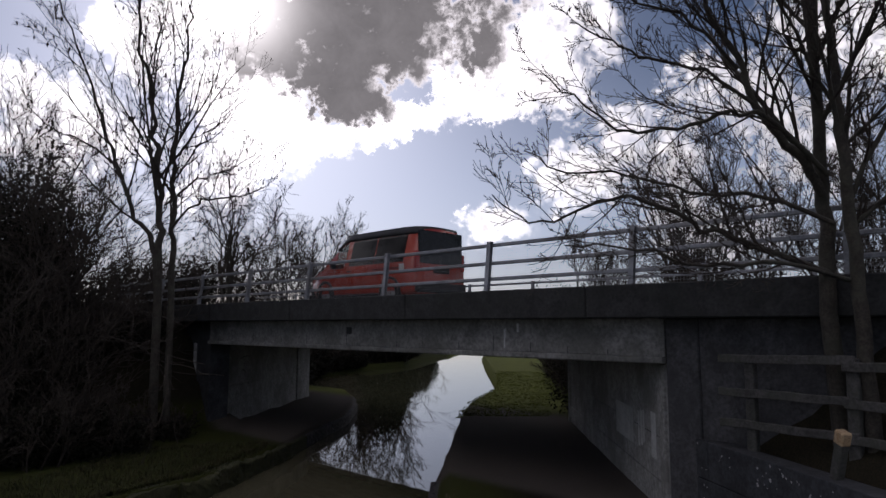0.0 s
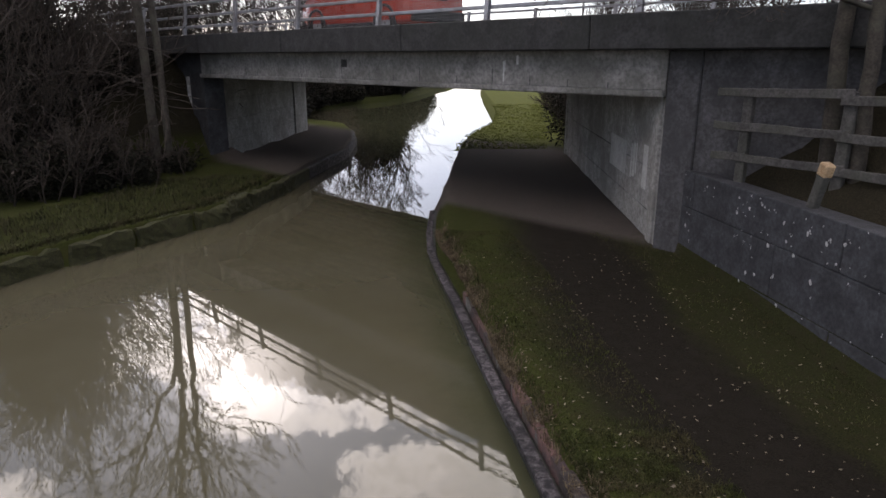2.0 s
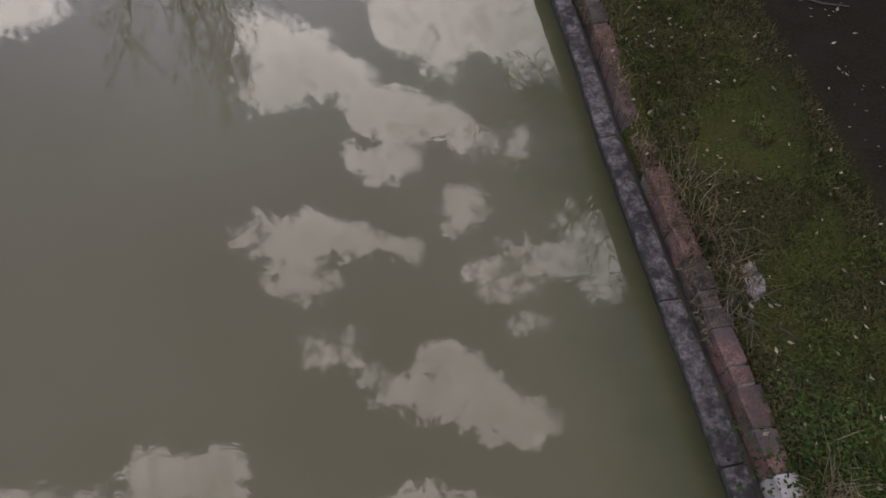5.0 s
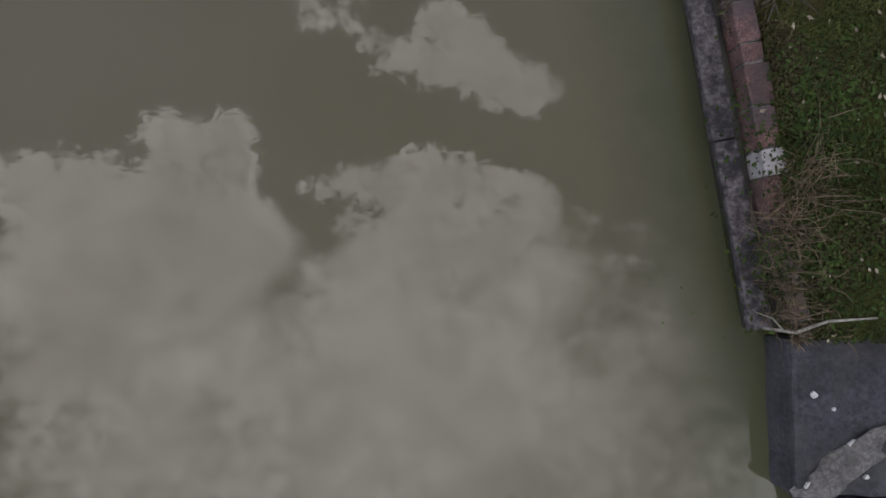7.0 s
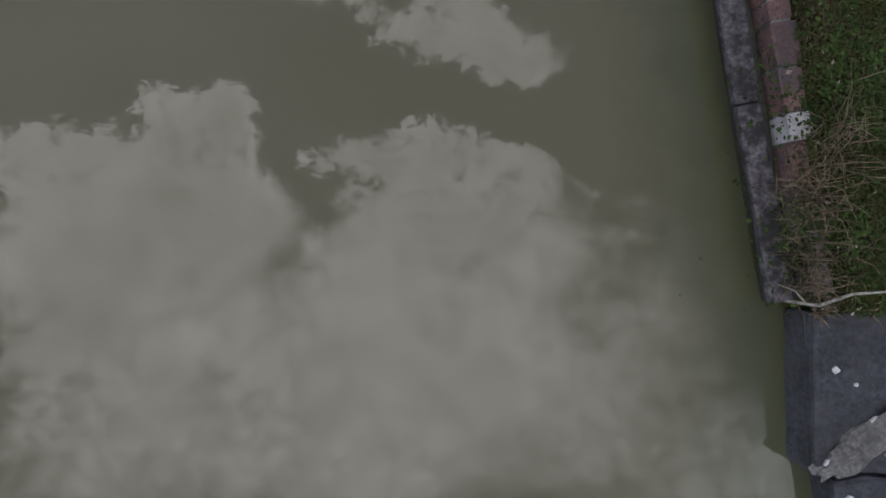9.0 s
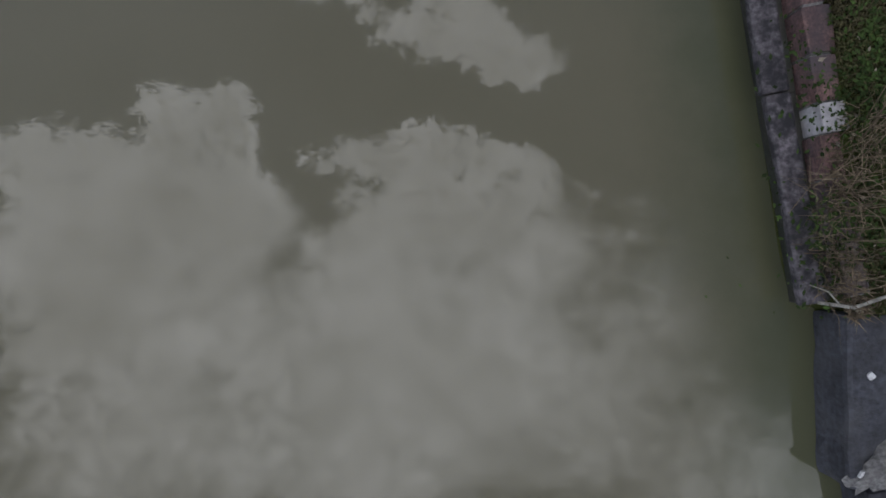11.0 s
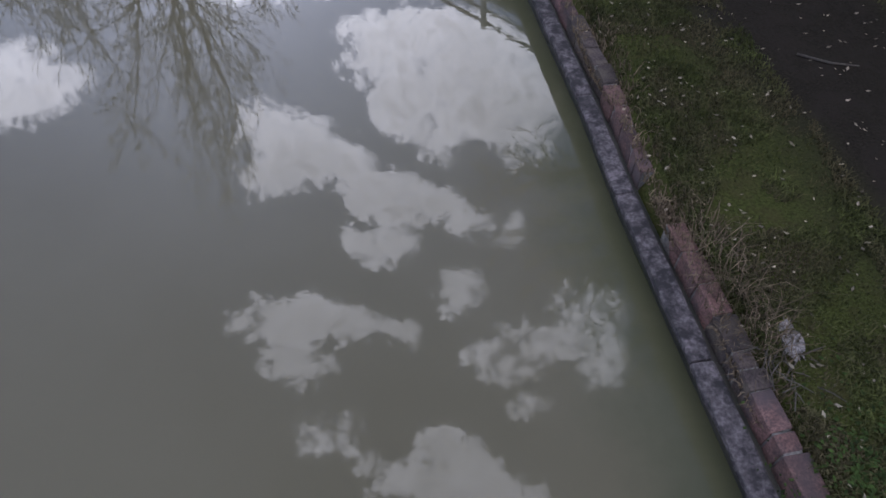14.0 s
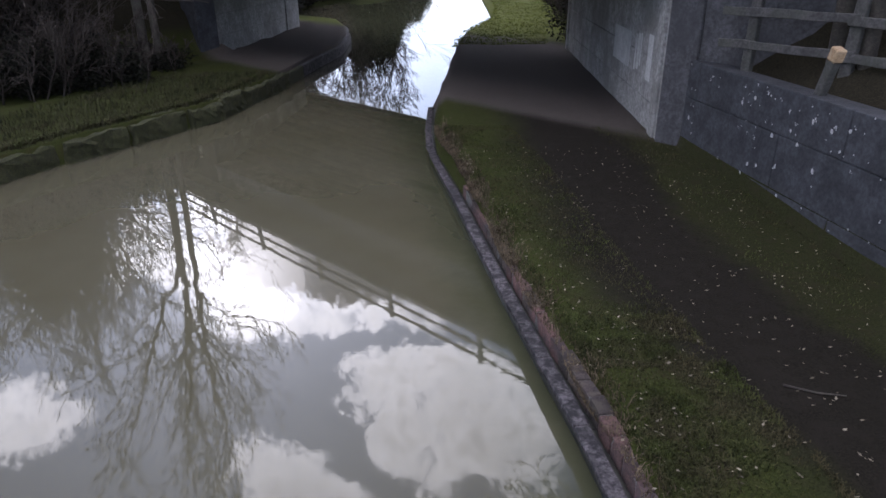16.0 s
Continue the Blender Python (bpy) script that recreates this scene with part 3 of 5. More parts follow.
def build_ground():
    ys = list(np.arange(-40, -4, 3.0)) + list(np.arange(-4, 16, 0.25)) + list(np.arange(16, 40, 0.5)) + list(np.arange(40, 100, 4.0)) + [110, 130, 160, 220, 320, 500, 900]
    left = [-900, -400, -200, -110, -70, -48, -36] + list(np.arange(-28, 0.01, 0.8))
    right = [0.0, 0.02, 0.2, 0.5, 0.9, 1.3, 1.7, 2.1, 2.5, 2.8] + list(np.linspace(3.0, 3.6, 4))
    rows = []
    for y in ys:
        xl, xr = along(LEFT_EDGE, y), along(RIGHT_EDGE, y)
        row = [(xl - 0.3 + x * 1.0, None) for x in left[:-1]] + [(xl - 0.2, None), (xl - 0.12, None), (xl - 0.06, -0.9), (xl + (xr - xl) * 0.5, -1.1), (xr + 0.03, -0.9), (xr + 0.05, -0.6 if y < -0.3 else 0.0), (xr + 0.15, -0.6 if y < -0.3 else 0.06)]
        xs = [xr + 0.235 + d * 0.9 for d in right[1:-4]]
        w = wall_x(min(y, 10.83)) if y < 10.83 else 3.75 + 0.028 * (y - 10.83)
        w = max(w, xr + 2.9)
        xs = [x for x in xs if x < w - 0.1]
        while len(xs) < 9:
            xs.append(xs[-1] + (w - 0.05 - xs[-1]) * 0.5)
        xs = xs[:9] + [w - 0.02, w + 0.13, w + 0.5, w + 1, w + 1.6, w + 2.3, w + 3, w + 4, w + 5.2, w + 6.5, w + 8, w + 10, w + 13, w + 18, w + 30, w + 60, w + 140, w + 350, w + 850]
        row += [(x, None) for x in sorted(xs)]
        rows.append([(x, y, bank_height(x, y) if z is None else z) for x, z in row])
    n = len(rows[0])
    verts = [v for r in rows for v in r]
    faces = [(i * n + j, i * n + j + 1, (i + 1) * n + j + 1, (i + 1) * n + j) for i in range(len(rows) - 1) for j in range(n - 1)]
    ob = mesh_object("ground", verts, faces, GROUND, smooth=True)
    tagged(ob, "winter grass banks and a bare trodden earth towpath", "ground", kind="structure")


def build_water():
    ys = [-40, -20, -6, -2, 0, 2, 4, 6, 8, 10, 12, 14, 17, 20, 24, 27, 30, 33, 36, 41, 45, 60, 76, 100, 140, 300, 900]
    verts, faces = [], []
    for y in ys:
        verts += [(along(LEFT_EDGE, y) - 0.1, y, 0.0), (along(RIGHT_EDGE, y) + 0.2, y, 0.0)]
    for i in range(len(ys) - 1):
        faces.append((2 * i, 2 * i + 1, 2 * i + 3, 2 * i + 2))
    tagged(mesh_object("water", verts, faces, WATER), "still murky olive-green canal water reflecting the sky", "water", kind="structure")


build_ground()
build_water()

# ---- the road bridge ----
BRIDGE_M = frame_at(L0, U)   # x along the bridge, y across it (away), z up


def bridge_box(name, s0, s1, o0, o1, z0, z1, mat, parent, bevel=0.012, label=""):
    return part(name, box_bm((s0, o0, z0), (s1, o1, z1), bevel, BRIDGE_M), mat, parent, label)


def build_bridge():
    b = tagged(new("road_bridge"), "low concrete road bridge with dark edge over a canal", "bridge")
    bridge_box("edge_beam", -2.2, 12.92, -0.10, 0.7, 3.06, 3.66, CONCRETE, b, label="streaked grey concrete edge beam")
    bridge_box("beam_lip", -2.2, 12.92, -0.17, 0.7, 2.955, 3.063, CONCRETE, b, 0.02, "pale concrete lip under the beam")
    bridge_box("far_edge_beam", -13.0, 13.4, 8.5, 9.05, 2.94, 3.66, CONCRETE, b)
    # deck slab and beams use the plinth's near-black tone
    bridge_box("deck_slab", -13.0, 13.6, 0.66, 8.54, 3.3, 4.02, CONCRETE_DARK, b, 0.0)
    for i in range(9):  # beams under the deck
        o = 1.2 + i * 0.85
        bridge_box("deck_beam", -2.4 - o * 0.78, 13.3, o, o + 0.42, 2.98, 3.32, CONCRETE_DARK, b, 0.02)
    for k in range(11):  # the dark parapet plinth, cast in lengths
        s0 = -19.0 + k * 4.4
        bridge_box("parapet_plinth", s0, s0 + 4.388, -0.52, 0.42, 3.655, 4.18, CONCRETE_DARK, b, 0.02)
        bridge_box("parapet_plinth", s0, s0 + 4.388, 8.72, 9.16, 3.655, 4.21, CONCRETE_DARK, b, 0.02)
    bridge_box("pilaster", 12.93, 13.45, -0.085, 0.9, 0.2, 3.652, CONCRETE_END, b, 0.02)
    # white drips and a scuff on the beam face
    rng = random.Random(4)
    for s, w, h, z in ((9.72, 0.035, 0.36, 3.12), (10.03, 0.05, 0.16, 3.42), (9.76, 0.02, 0.2, 3.3)):
        bridge_box("lime_streak", s, s + w, -0.106, -0.09, z, z + h, PATCH, b, 0.004, "white lime streak")
    for i in range(16):
        s = -1.5 + i * 0.9 + rng.uniform(-0.2, 0.2)
        bridge_box("lime_streak", s, s + rng.uniform(0.008, 0.016), -0.103, -0.09, 3.07, 3.07 + rng.uniform(0.08, 0.3), CONCRETE_WALL, b, 0.0)
    bridge_box("scuff_mark", 4.85, 5.06, -0.105, -0.09, 3.33, 3.5, CONCRETE_DARK, b, 0.004, "dark scuffed patch")
    tagged(bridge_box("road", -80, 90, 0.42, 8.72, 3.72, 4.035, ASPHALT, None, 0.0), "dark asphalt road over the bridge", "road", kind="structure")
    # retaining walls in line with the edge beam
    tagged(bridge_box("wall_bridge_end", 13.45, 24, -0.05, 0.6, 0.2, 3.65, CONCRETE_END, None), "dark concrete bridge end wall", "wall", kind="structure")
    tagged(bridge_box("wall_bridge_start", -14, -2.2, -0.05, 0.6, 0.2, 3.65, CONCRETE_WALL, None), "dark concrete bridge end wall", "wall", kind="structure")


def build_railing(off, name_label):
    r = tagged(new("parapet_railing"), name_label, "railing", "bridge railings")
    post = None
    for k in range(-5, 10):
        m = BRIDGE_M @ Matrix.Translation((0.534 + k * 3.0036, off, 0))
        if post is None:
            bm = box_bm((-0.06, -0.14, 4.18), (0.06, -0.02, 4.195), 0.0)           # base plate
            lean = Matrix.Shear("XY", 4, (0, 0.11))
            for lo, hi in (((-0.045, -0.015, 0), (0.045, 0.0, 0.93)), ((-0.045, 0.06, 0), (0.045, 0.072, 0.93)), ((-0.008, 0.0, 0), (0.008, 0.06, 0.93)), ((-0.05, -0.02, 0.93), (0.05, 0.08, 0.942))):
                box_bm(lo, hi, 0.0, Matrix.Translation((0, -0.11, 4.185)) @ lean, bm)
            post = part("post", bm, STEEL, r)
            mesh = post.data
        else:
            post = new("post", mesh)
            post.parent = r
        post.matrix_world = m
    for z, o in ((5.06, 0.055), (4.71, 0.015), (4.41, -0.02)):
        part("rail", box_bm((-15.6, off + o, z - 0.035), (28.0, off + o + 0.06, z + 0.035), 0.012, BRIDGE_M), STEEL, r)
    return r


def build_wire_mesh():
    """Weld mesh on the traffic side of the near railing."""
    w = []
    for i in range(int(21 / 0.05)):
        s = 1.0 + i * 0.05
        w.append((s, s, 4.19, 4.98))
    for j in range(17):
        w.append((1.0, 22.0, 4.19 + j * 0.05, 4.19 + j * 0.05))
    V, F = [], []
    t = 0.0016
    for s0, s1, z0, z1 in w:
        b = len(V)
        if s0 == s1:
            ring = [(-t, -t), (t, -t), (0, t)]
            V += [at_bridge(s0 + a, -0.16 + c, z0) for a, c in ring] + [at_bridge(s0 + a, -0.16 + c, z1) for a, c in ring]
        else:
            ring = [(-t, -t), (t, -t), (0, t)]
            V += [at_bridge(s0, -0.156 + c, z0 + a) for a, c in ring] + [at_bridge(s1, -0.156 + c, z0 + a) for a, c in ring]
        F += [(b, b + 1, b + 4, b + 3), (b + 1, b + 2, b + 5, b + 4), (b + 2, b, b + 3, b + 5)]
    tagged(mesh_object("wire_mesh", V, F, WIRE), "fine welded wire mesh fixed behind the bridge railing", "wire mesh", kind="stuff")


build_bridge()
build_railing(-0.295, "grey galvanised three-rail bridge parapet railing on concrete plinth")
build_railing(8.95, "grey galvanised railing along the far bridge edge")
build_wire_mesh()


# ---- abutments and wing wall ----
def slab_wall(name, label, p0, p1, thick, courses, length, mat, joint=0.012):
    """A wall of large cast slabs, its face from p0 to p1, with recessed joints. thick counts to the left of p0 -> p1."""
    p0, p1 = Vector((*p0, 0)), Vector((*p1, 0))
    m = frame_at(p0, p1 - p0)
    run = (p1 - p0).length
    core = part(name, box_bm((0, 0.03, courses[0]), (run, thick, courses[-1] - 0.01), 0.0, m), mat)
    tagged(core, label, "wall", kind="structure")
    for i in range(len(courses) - 1):
        n = max(1, round(run / length))
        shift = 0.0 if i % 2 else 0.35 * run / n
        cuts = [0.0] + [c for c in [shift + j * run / n for j in range(n + 1)] if 0.3 < c < run - 0.3] + [run]
        for a, b in zip(cuts, cuts[1:]):
            part("slab", box_bm((a + joint / 2, 0, courses[i] + joint / 2), (b - joint / 2, 0.06, courses[i + 1] - joint / 2), 0.008, m), mat, core)
    return core, m


# face on the side away from "left of p0 -> p1": towpath side
slab_wall("wall_right_abutment", "grey cast concrete bridge abutment beside the towpath", (3.95, 21.6), (3.45, 10.45), 1.2, (0.1, 1.05, 1.75, 2.97), 3.6, CONCRETE_LIGHTENED)
slab_wall("wall_left_abutment", "grey cast concrete bridge abutment on the far bank", (-6.92, 21.6), (-6.1, 30.1), 1.2, (0.1, 0.95, 1.6, 2.25, 2.97), 8.0, CONCRETE_LIGHTENED)
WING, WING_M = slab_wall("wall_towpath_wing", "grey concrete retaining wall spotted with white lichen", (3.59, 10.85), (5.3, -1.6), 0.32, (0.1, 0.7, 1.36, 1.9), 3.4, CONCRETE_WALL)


def spots():
    """Lichen, thin uneven discs on the wing wall."""
    rng = random.Random(11)
    V, F = [], []
    for i in range(120):
        a = rng.uniform(0.6, 6.0)
        z = rng.uniform(0.5, 1.88) if rng.random() < 0.75 else rng.uniform(1.2, 1.86)
        if a < 2.2 and rng.random() < 0.6:
            continue
        r = 0.008 + 0.022 * rng.random() ** 2.5
        for q in range(1 if rng.random() < 0.7 else 3):
            ca, cz, rr = a + rng.uniform(-1, 1) * 0.03 * (q > 0), z + rng.uniform(-1, 1) * 0.03 * (q > 0), r * (1 if q == 0 else 0.6)
            n, b = 8, len(V)
            V.append(WING_M @ Vector((ca, -0.005, cz)))
            for j in range(n):
                k = rr * rng.uniform(0.7, 1.25)
                V.append(WING_M @ Vector((ca + k * math.cos(j * 2 * math.pi / n), -0.001, cz + k * 1.1 * math.sin(j * 2 * math.pi / n))))
            F += [(b, b + 1 + j, b + 1 + (j + 1) % n) for j in range(n)]
    ob = mesh_object("lichen", V, F, LICHEN, WING)
    ob["label"] = "white lichen spots"
    ob["kind"] = "stuff"


spots()


def abutment_patches():
    wall = bpy.data.objects["wall_right_abutment"]
    m = frame_at(Vector((3.95, 21.6, 0)), Vector((3.45, 10.45, 0)) - Vector((3.95, 21.6, 0)))
    for a, b, z0, z1 in ((10.02, 10.32, 1.35, 2.1), (9.1, 9.2, 1.38, 2.0), (9.26, 9.42, 1.42, 2.04), (9.48, 9.56, 1.5, 2.06), (7.2, 8.7, 1.35, 2.0)):
        part("paint_patch", box_bm((a, -0.005, z0), (b, 0.03, z1), 0.004, m), PATCH, wall, "pale painted-over patch")
    for a in (0.15, 10.72):
        part("corner_strip", box_bm((a, -0.05, 0.2), (a + 0.28, 0.05, 2.94), 0.015, m), CONCRETE_LIGHTENED, wall)
    left = bpy.data.objects["wall_left_abutment"]
    m = frame_at(Vector((-6.92, 21.6, 0)), Vector((-6.1, 30.1, 0)) - Vector((-6.92, 21.6, 0)))
    part("corner_strip", box_bm((6.9, -0.06, 0.2), (8.55, 0.05, 2.94), 0.015, m), CONCRETE_LIGHTENED, left)


abutment_patches()


# ---- post-and-rail fence on the wing wall ----
def build_fence():
    f = tagged(new("post_and_rail_fence"), "weathered grey wooden three-rail fence above the retaining wall", "fence")
    rng = random.Random(3)
    m0 = frame_at(Vector((3.85, 9.45, 0)), Vector((1.1, -1.95, 0)))
    for a, lean in ((0.42, 0.01), (1.75, 0.03), (3.5, -0.02), (5.3, 0.02)):
        m = m0 @ Matrix.Translation((a, 0.06, 1.55)) @ Matrix.Rotation(lean, 4, "Y")
        part("post", worn(box_bm((-0.07, -0.05, -0.3), (0.07, 0.05, 1.6 + rng.uniform(-0.03, 0.05)), 0.012, m), 6, 0.01), WOOD, f)
    for z, fall in ((3.08, -0.02), (2.62, -0.014), (2.22, -0.022)):
        for a0, a1 in ((-0.02, 1.85), (1.7, 3.6), (3.4, 5.5)):
            dz = rng.uniform(-0.02, 0.02)
            m = m0 @ Matrix.Translation((a0, -0.02, z + dz)) @ Matrix.Rotation(fall + rng.uniform(-0.01, 0.01), 4, "Y")
            bm = box_bm((0, -0.02, -0.055), (a1 - a0, 0.02, 0.055), 0.008, m)
            bmesh.ops.subdivide_edges(bm, edges=[e for e in bm.edges if e.calc_length() > 1.0], cuts=8, use_grid_fill=True)
            part("rail", worn(bm, 3, 0.018), WOOD, f)
    stub = tagged(new("broken_post"), "leaning cut-off fence post with pale raw end", "post")
    m = WING_M @ Matrix.Translation((3.45, 0.18, 1.88)) @ Matrix.Rotation(0.28, 4, "Y")
    part("shaft", box_bm((-0.06, -0.05, -0.1), (0.06, 0.05, 0.42), 0.012, m), WOOD, stub)
    part("raw_end", box_bm((-0.068, -0.06, 0.41), (0.068, 0.06, 0.56), 0.015, m), WOOD_RAW, stub, "pale split wood end")


build_fence()


# ---- coping along the towpath ----
def coping_frame(y):
    a, b = along(RIGHT_EDGE, y - 0.3), along(RIGHT_EDGE, y + 0.3)
    return Vector((along(RIGHT_EDGE, y), y, 0)), Vector((b - a, 0.6, 0)).normalized()


def build_coping():
    c = tagged(new("canal_coping"), "worn stone and red brick coping along the canal edge", "kerb", kind="structure")
    rng = random.Random(8)
    y = -0.26
    while y < 14.5:     # stone face above the water
        n = rng.uniform(0.9, 1.4)
        p = Vector((along(RIGHT_EDGE, y), y, 0))
        d = (Vector((along(RIGHT_EDGE, y + n * 0.985), y + n * 0.985, 0)) - p).normalized()
        m = frame_at(p, d) @ Matrix.Rotation(rng.uniform(-0.002, 0.002), 4, "Z")
        drop = 0.0 if y < 8 else -0.04
        bm = box_bm((0.004, -0.118, 0.15), (n - 0.004, 0.010 + rng.uniform(-0.006, 0.006), 0.205 + drop + rng.uniform(-0.006, 0.004)), 0.014, m, seg=2)
        bmesh.ops.subdivide_edges(bm, edges=[e for e in bm.edges if e.calc_length() > 0.5], cuts=9, use_grid_fill=True)
        part("coping_stone", worn(bm, 9, 0.009), STONE, c)
        # shade under the ledge put into the wet footing's near-black colour
        part("footing_stone", box_bm((0.0, -0.17, -0.6), (n, -0.045, 0.147), 0.004, m), FOOTING_DARK, c, "black wet stone at the waterline, shade under the ledge painted in")
        y += n * 0.985
    y = -0.24
    while y < 8.8:      # brick course on top
        n = rng.choice((0.11, 0.215, 0.215, 0.22))
        white = 0.40 < y < 0.60
        if white:
            n = 0.14
        p, d = coping_frame(y)
        m = frame_at(p, d) @ Matrix.Rotation(rng.uniform(-0.012, 0.012), 4, "Z")
        if not 2.5 < y < 2.85:   # one stretch has broken away
            bed = box_bm((-0.002, -0.272, 0.05), (n + 0.002, -0.172, 0.296), 0.004, m)
            part("mortar_bed", worn(bed, 14, 0.006), MORTAR, c)
            top = 0.305 + rng.uniform(-0.006, 0.005) + (0.012 if white else 0)
            bm = box_bm((0.003, -0.285 + rng.uniform(-0.012, 0.012), 0.05), (n - 0.003, -0.165 + rng.uniform(-0.006, 0.004), top), 0.010, m, seg=2)
            bare = 0.55 < y < 1.25 or noise.noise((7.0, y * 1.1, 0.0)) > 0.02
            part("brick", worn(bm, 12, 0.012), BRICK_WHITE if white else BRICK if bare else BRICK_DIRTY, c, "lime-whitened brick" if white else "" if bare else "brick hidden under soil")
        y += n
    # the darker quay stones past the break in the coping
    for x0, y0, w, h, z, a in ((1.795, -1.09, 0.72, 0.80, 0.25, 1), (1.97, -1.86, 0.75, 0.74, 0.21, 4), (2.05, -2.7, 0.7, 0.8, 0.22, 6)):
        bm = box_bm((0, 0, -0.5), (w, h, z), 0.03, Matrix.Translation((x0, y0, 0)) @ Matrix.Rotation(radians(a), 4, "Z"), seg=2)
        bmesh.ops.subdivide_edges(bm, edges=bm.edges[:], cuts=4, use_grid_fill=True)
        part("quay_stone", worn(bm, 7, 0.034), SLATE, c, "dark blue-grey quay stone")
    bm = bmesh.new()
    bmesh.ops.create_icosphere(bm, subdivisions=3, radius=1.0)
    for v in bm.verts:
        v.co = Vector((v.co.x * 0.27, v.co.y * 0.085, v.co.z * 0.035)) * (1 + 0.5 * noise.noise(v.co * 2.0))
        v.co = Matrix.Rotation(0.62, 3, "Z") @ v.co + Vector((2.06, -0.92, 0.25))
    part("mortar_patch", worn(bm, 16, 0.012), MORTAR, c, "pale rough mortar smeared on the stone")
    for i, (x, y, r) in enumerate(((1.90, -0.57, 0.016), (2.0, -0.64, 0.009), (2.1, -0.83, 0.034), (1.87, -1.03, 0.022), (1.93, -0.99, 0.012), (2.16, -0.98, 0.012), (2.0, -1.22, 0.02), (2.08, -1.4, 0.03), (2.2, -1.3, 0.02), (2.5, -0.6, 0.015))):
        bm = bmesh.new()
        bmesh.ops.create_circle(bm, cap_ends=True, cap_tris=True, segments=11, radius=r)
        for v in bm.verts:
            v.co *= rng.uniform(0.75, 1.25)
            v.co += Vector((x, y, 0.268 if y > -1.1 else 0.228))
        r2 = bmesh.ops.extrude_face_region(bm, geom=bm.faces[:])
        for v in [g for g in r2["geom"] if isinstance(g, bmesh.types.BMVert)]:
            v.co.z -= 0.02
        part("lichen_spot", bm, LICHEN, c, "white lichen spot")


build_coping()


def build_left_kerb():
    c = tagged(new("bank_kerb"), "moss-covered stone kerb on the opposite canal bank", "kerb", kind="structure")
    rng = random.Random(5)
    y = 3.0
    while y < 31.5:
        n = rng.uniform(0.9, 1.6)
        a, b = along(LEFT_EDGE, y - 0.2), along(LEFT_EDGE, y + 0.6)
        p, d = Vector((along(LEFT_EDGE, y), y, 0)), Vector((b - a, 0.8, 0)).normalized()
        m = frame_at(p, d)
        rough_top = y < 18
        bm = box_bm((-0.03, -0.02, -0.5), (n + 0.03, 0.36, (0.4 if rough_top else 0.33) + rng.uniform(-0.03, 0.03) * rough_top), 0.05, m, seg=2)
        if rough_top:
            bmesh.ops.subdivide_edges(bm, edges=[e for e in bm.edges if e.calc_length() > 0.25], cuts=7, use_grid_fill=True)
            worn(bm, 9, 0.06)
        for v in bm.verts:
            v.co += Vector((noise.noise(v.co * 4), noise.noise(v.co * 4 + Vector((5, 0, 0))), noise.noise(v.co * 4 + Vector((0, 7, 0))))) * (0.045 if rough_top else 0.02)
        part("kerb_stone", bm, MOSS if y < 19 else STONE, c)
        y += n


build_left_kerb()


# ---- trees ----
def grow(rng, out, start, heading, length, radius, level, last, up=0.25, spread=0.75, wander=0.16, counts=(9, 8, 6, 4), shrink=(0.55, 0.5, 0.5, 0.45), first=0.25):
    n = max(4, min(14, int(length / (0.5 if level < 2 else 0.22))))
    p, d = Vector(start), Vector(heading).normalized()
    pts, rad = [p.copy()], [radius]
    tip = radius * (0.22 if level < last else 0.5)
    dirs = [d.copy()]
    for i in range(n):
        d = (d + Vector((rng.gauss(0, wander), rng.gauss(0, wander), rng.gauss(0, wander) + up * 0.3))).normalized()
        p = p + d * (length / n)
        pts.append(p.copy())
        dirs.append(d.copy())
        rad.append(radius + (tip - radius) * (i + 1) / n)
    out[level].append((pts, rad))
    if level >= last:
        return
    for c in range(max(1, round(counts[level] * rng.uniform(0.75, 1.25)))):
        t = first + (1 - first) * (c + rng.random()) / max(1, counts[level])
        t = min(t, 0.99)
        i = min(n, int(t * n))
        q = pts[i].lerp(pts[min(n, i + 1)], t * n - i if i < n else 0)
        d0 = dirs[i]
        side = d0.orthogonal().normalized()
        side.rotate(Matrix.Rotation(rng.uniform(0, 2 * math.pi), 3, d0))
        ang = spread * rng.uniform(0.6, 1.25)
        nd = d0 * math.cos(ang) + side * math.sin(ang)
        grow(rng, out, q, nd, length * shrink[level] * rng.uniform(0.6, 1.2) * (1.1 - 0.45 * t), max(rad[i] * 0.62, 0.0028), level + 1, last, up, spread, wander, counts, shrink, 0.15)


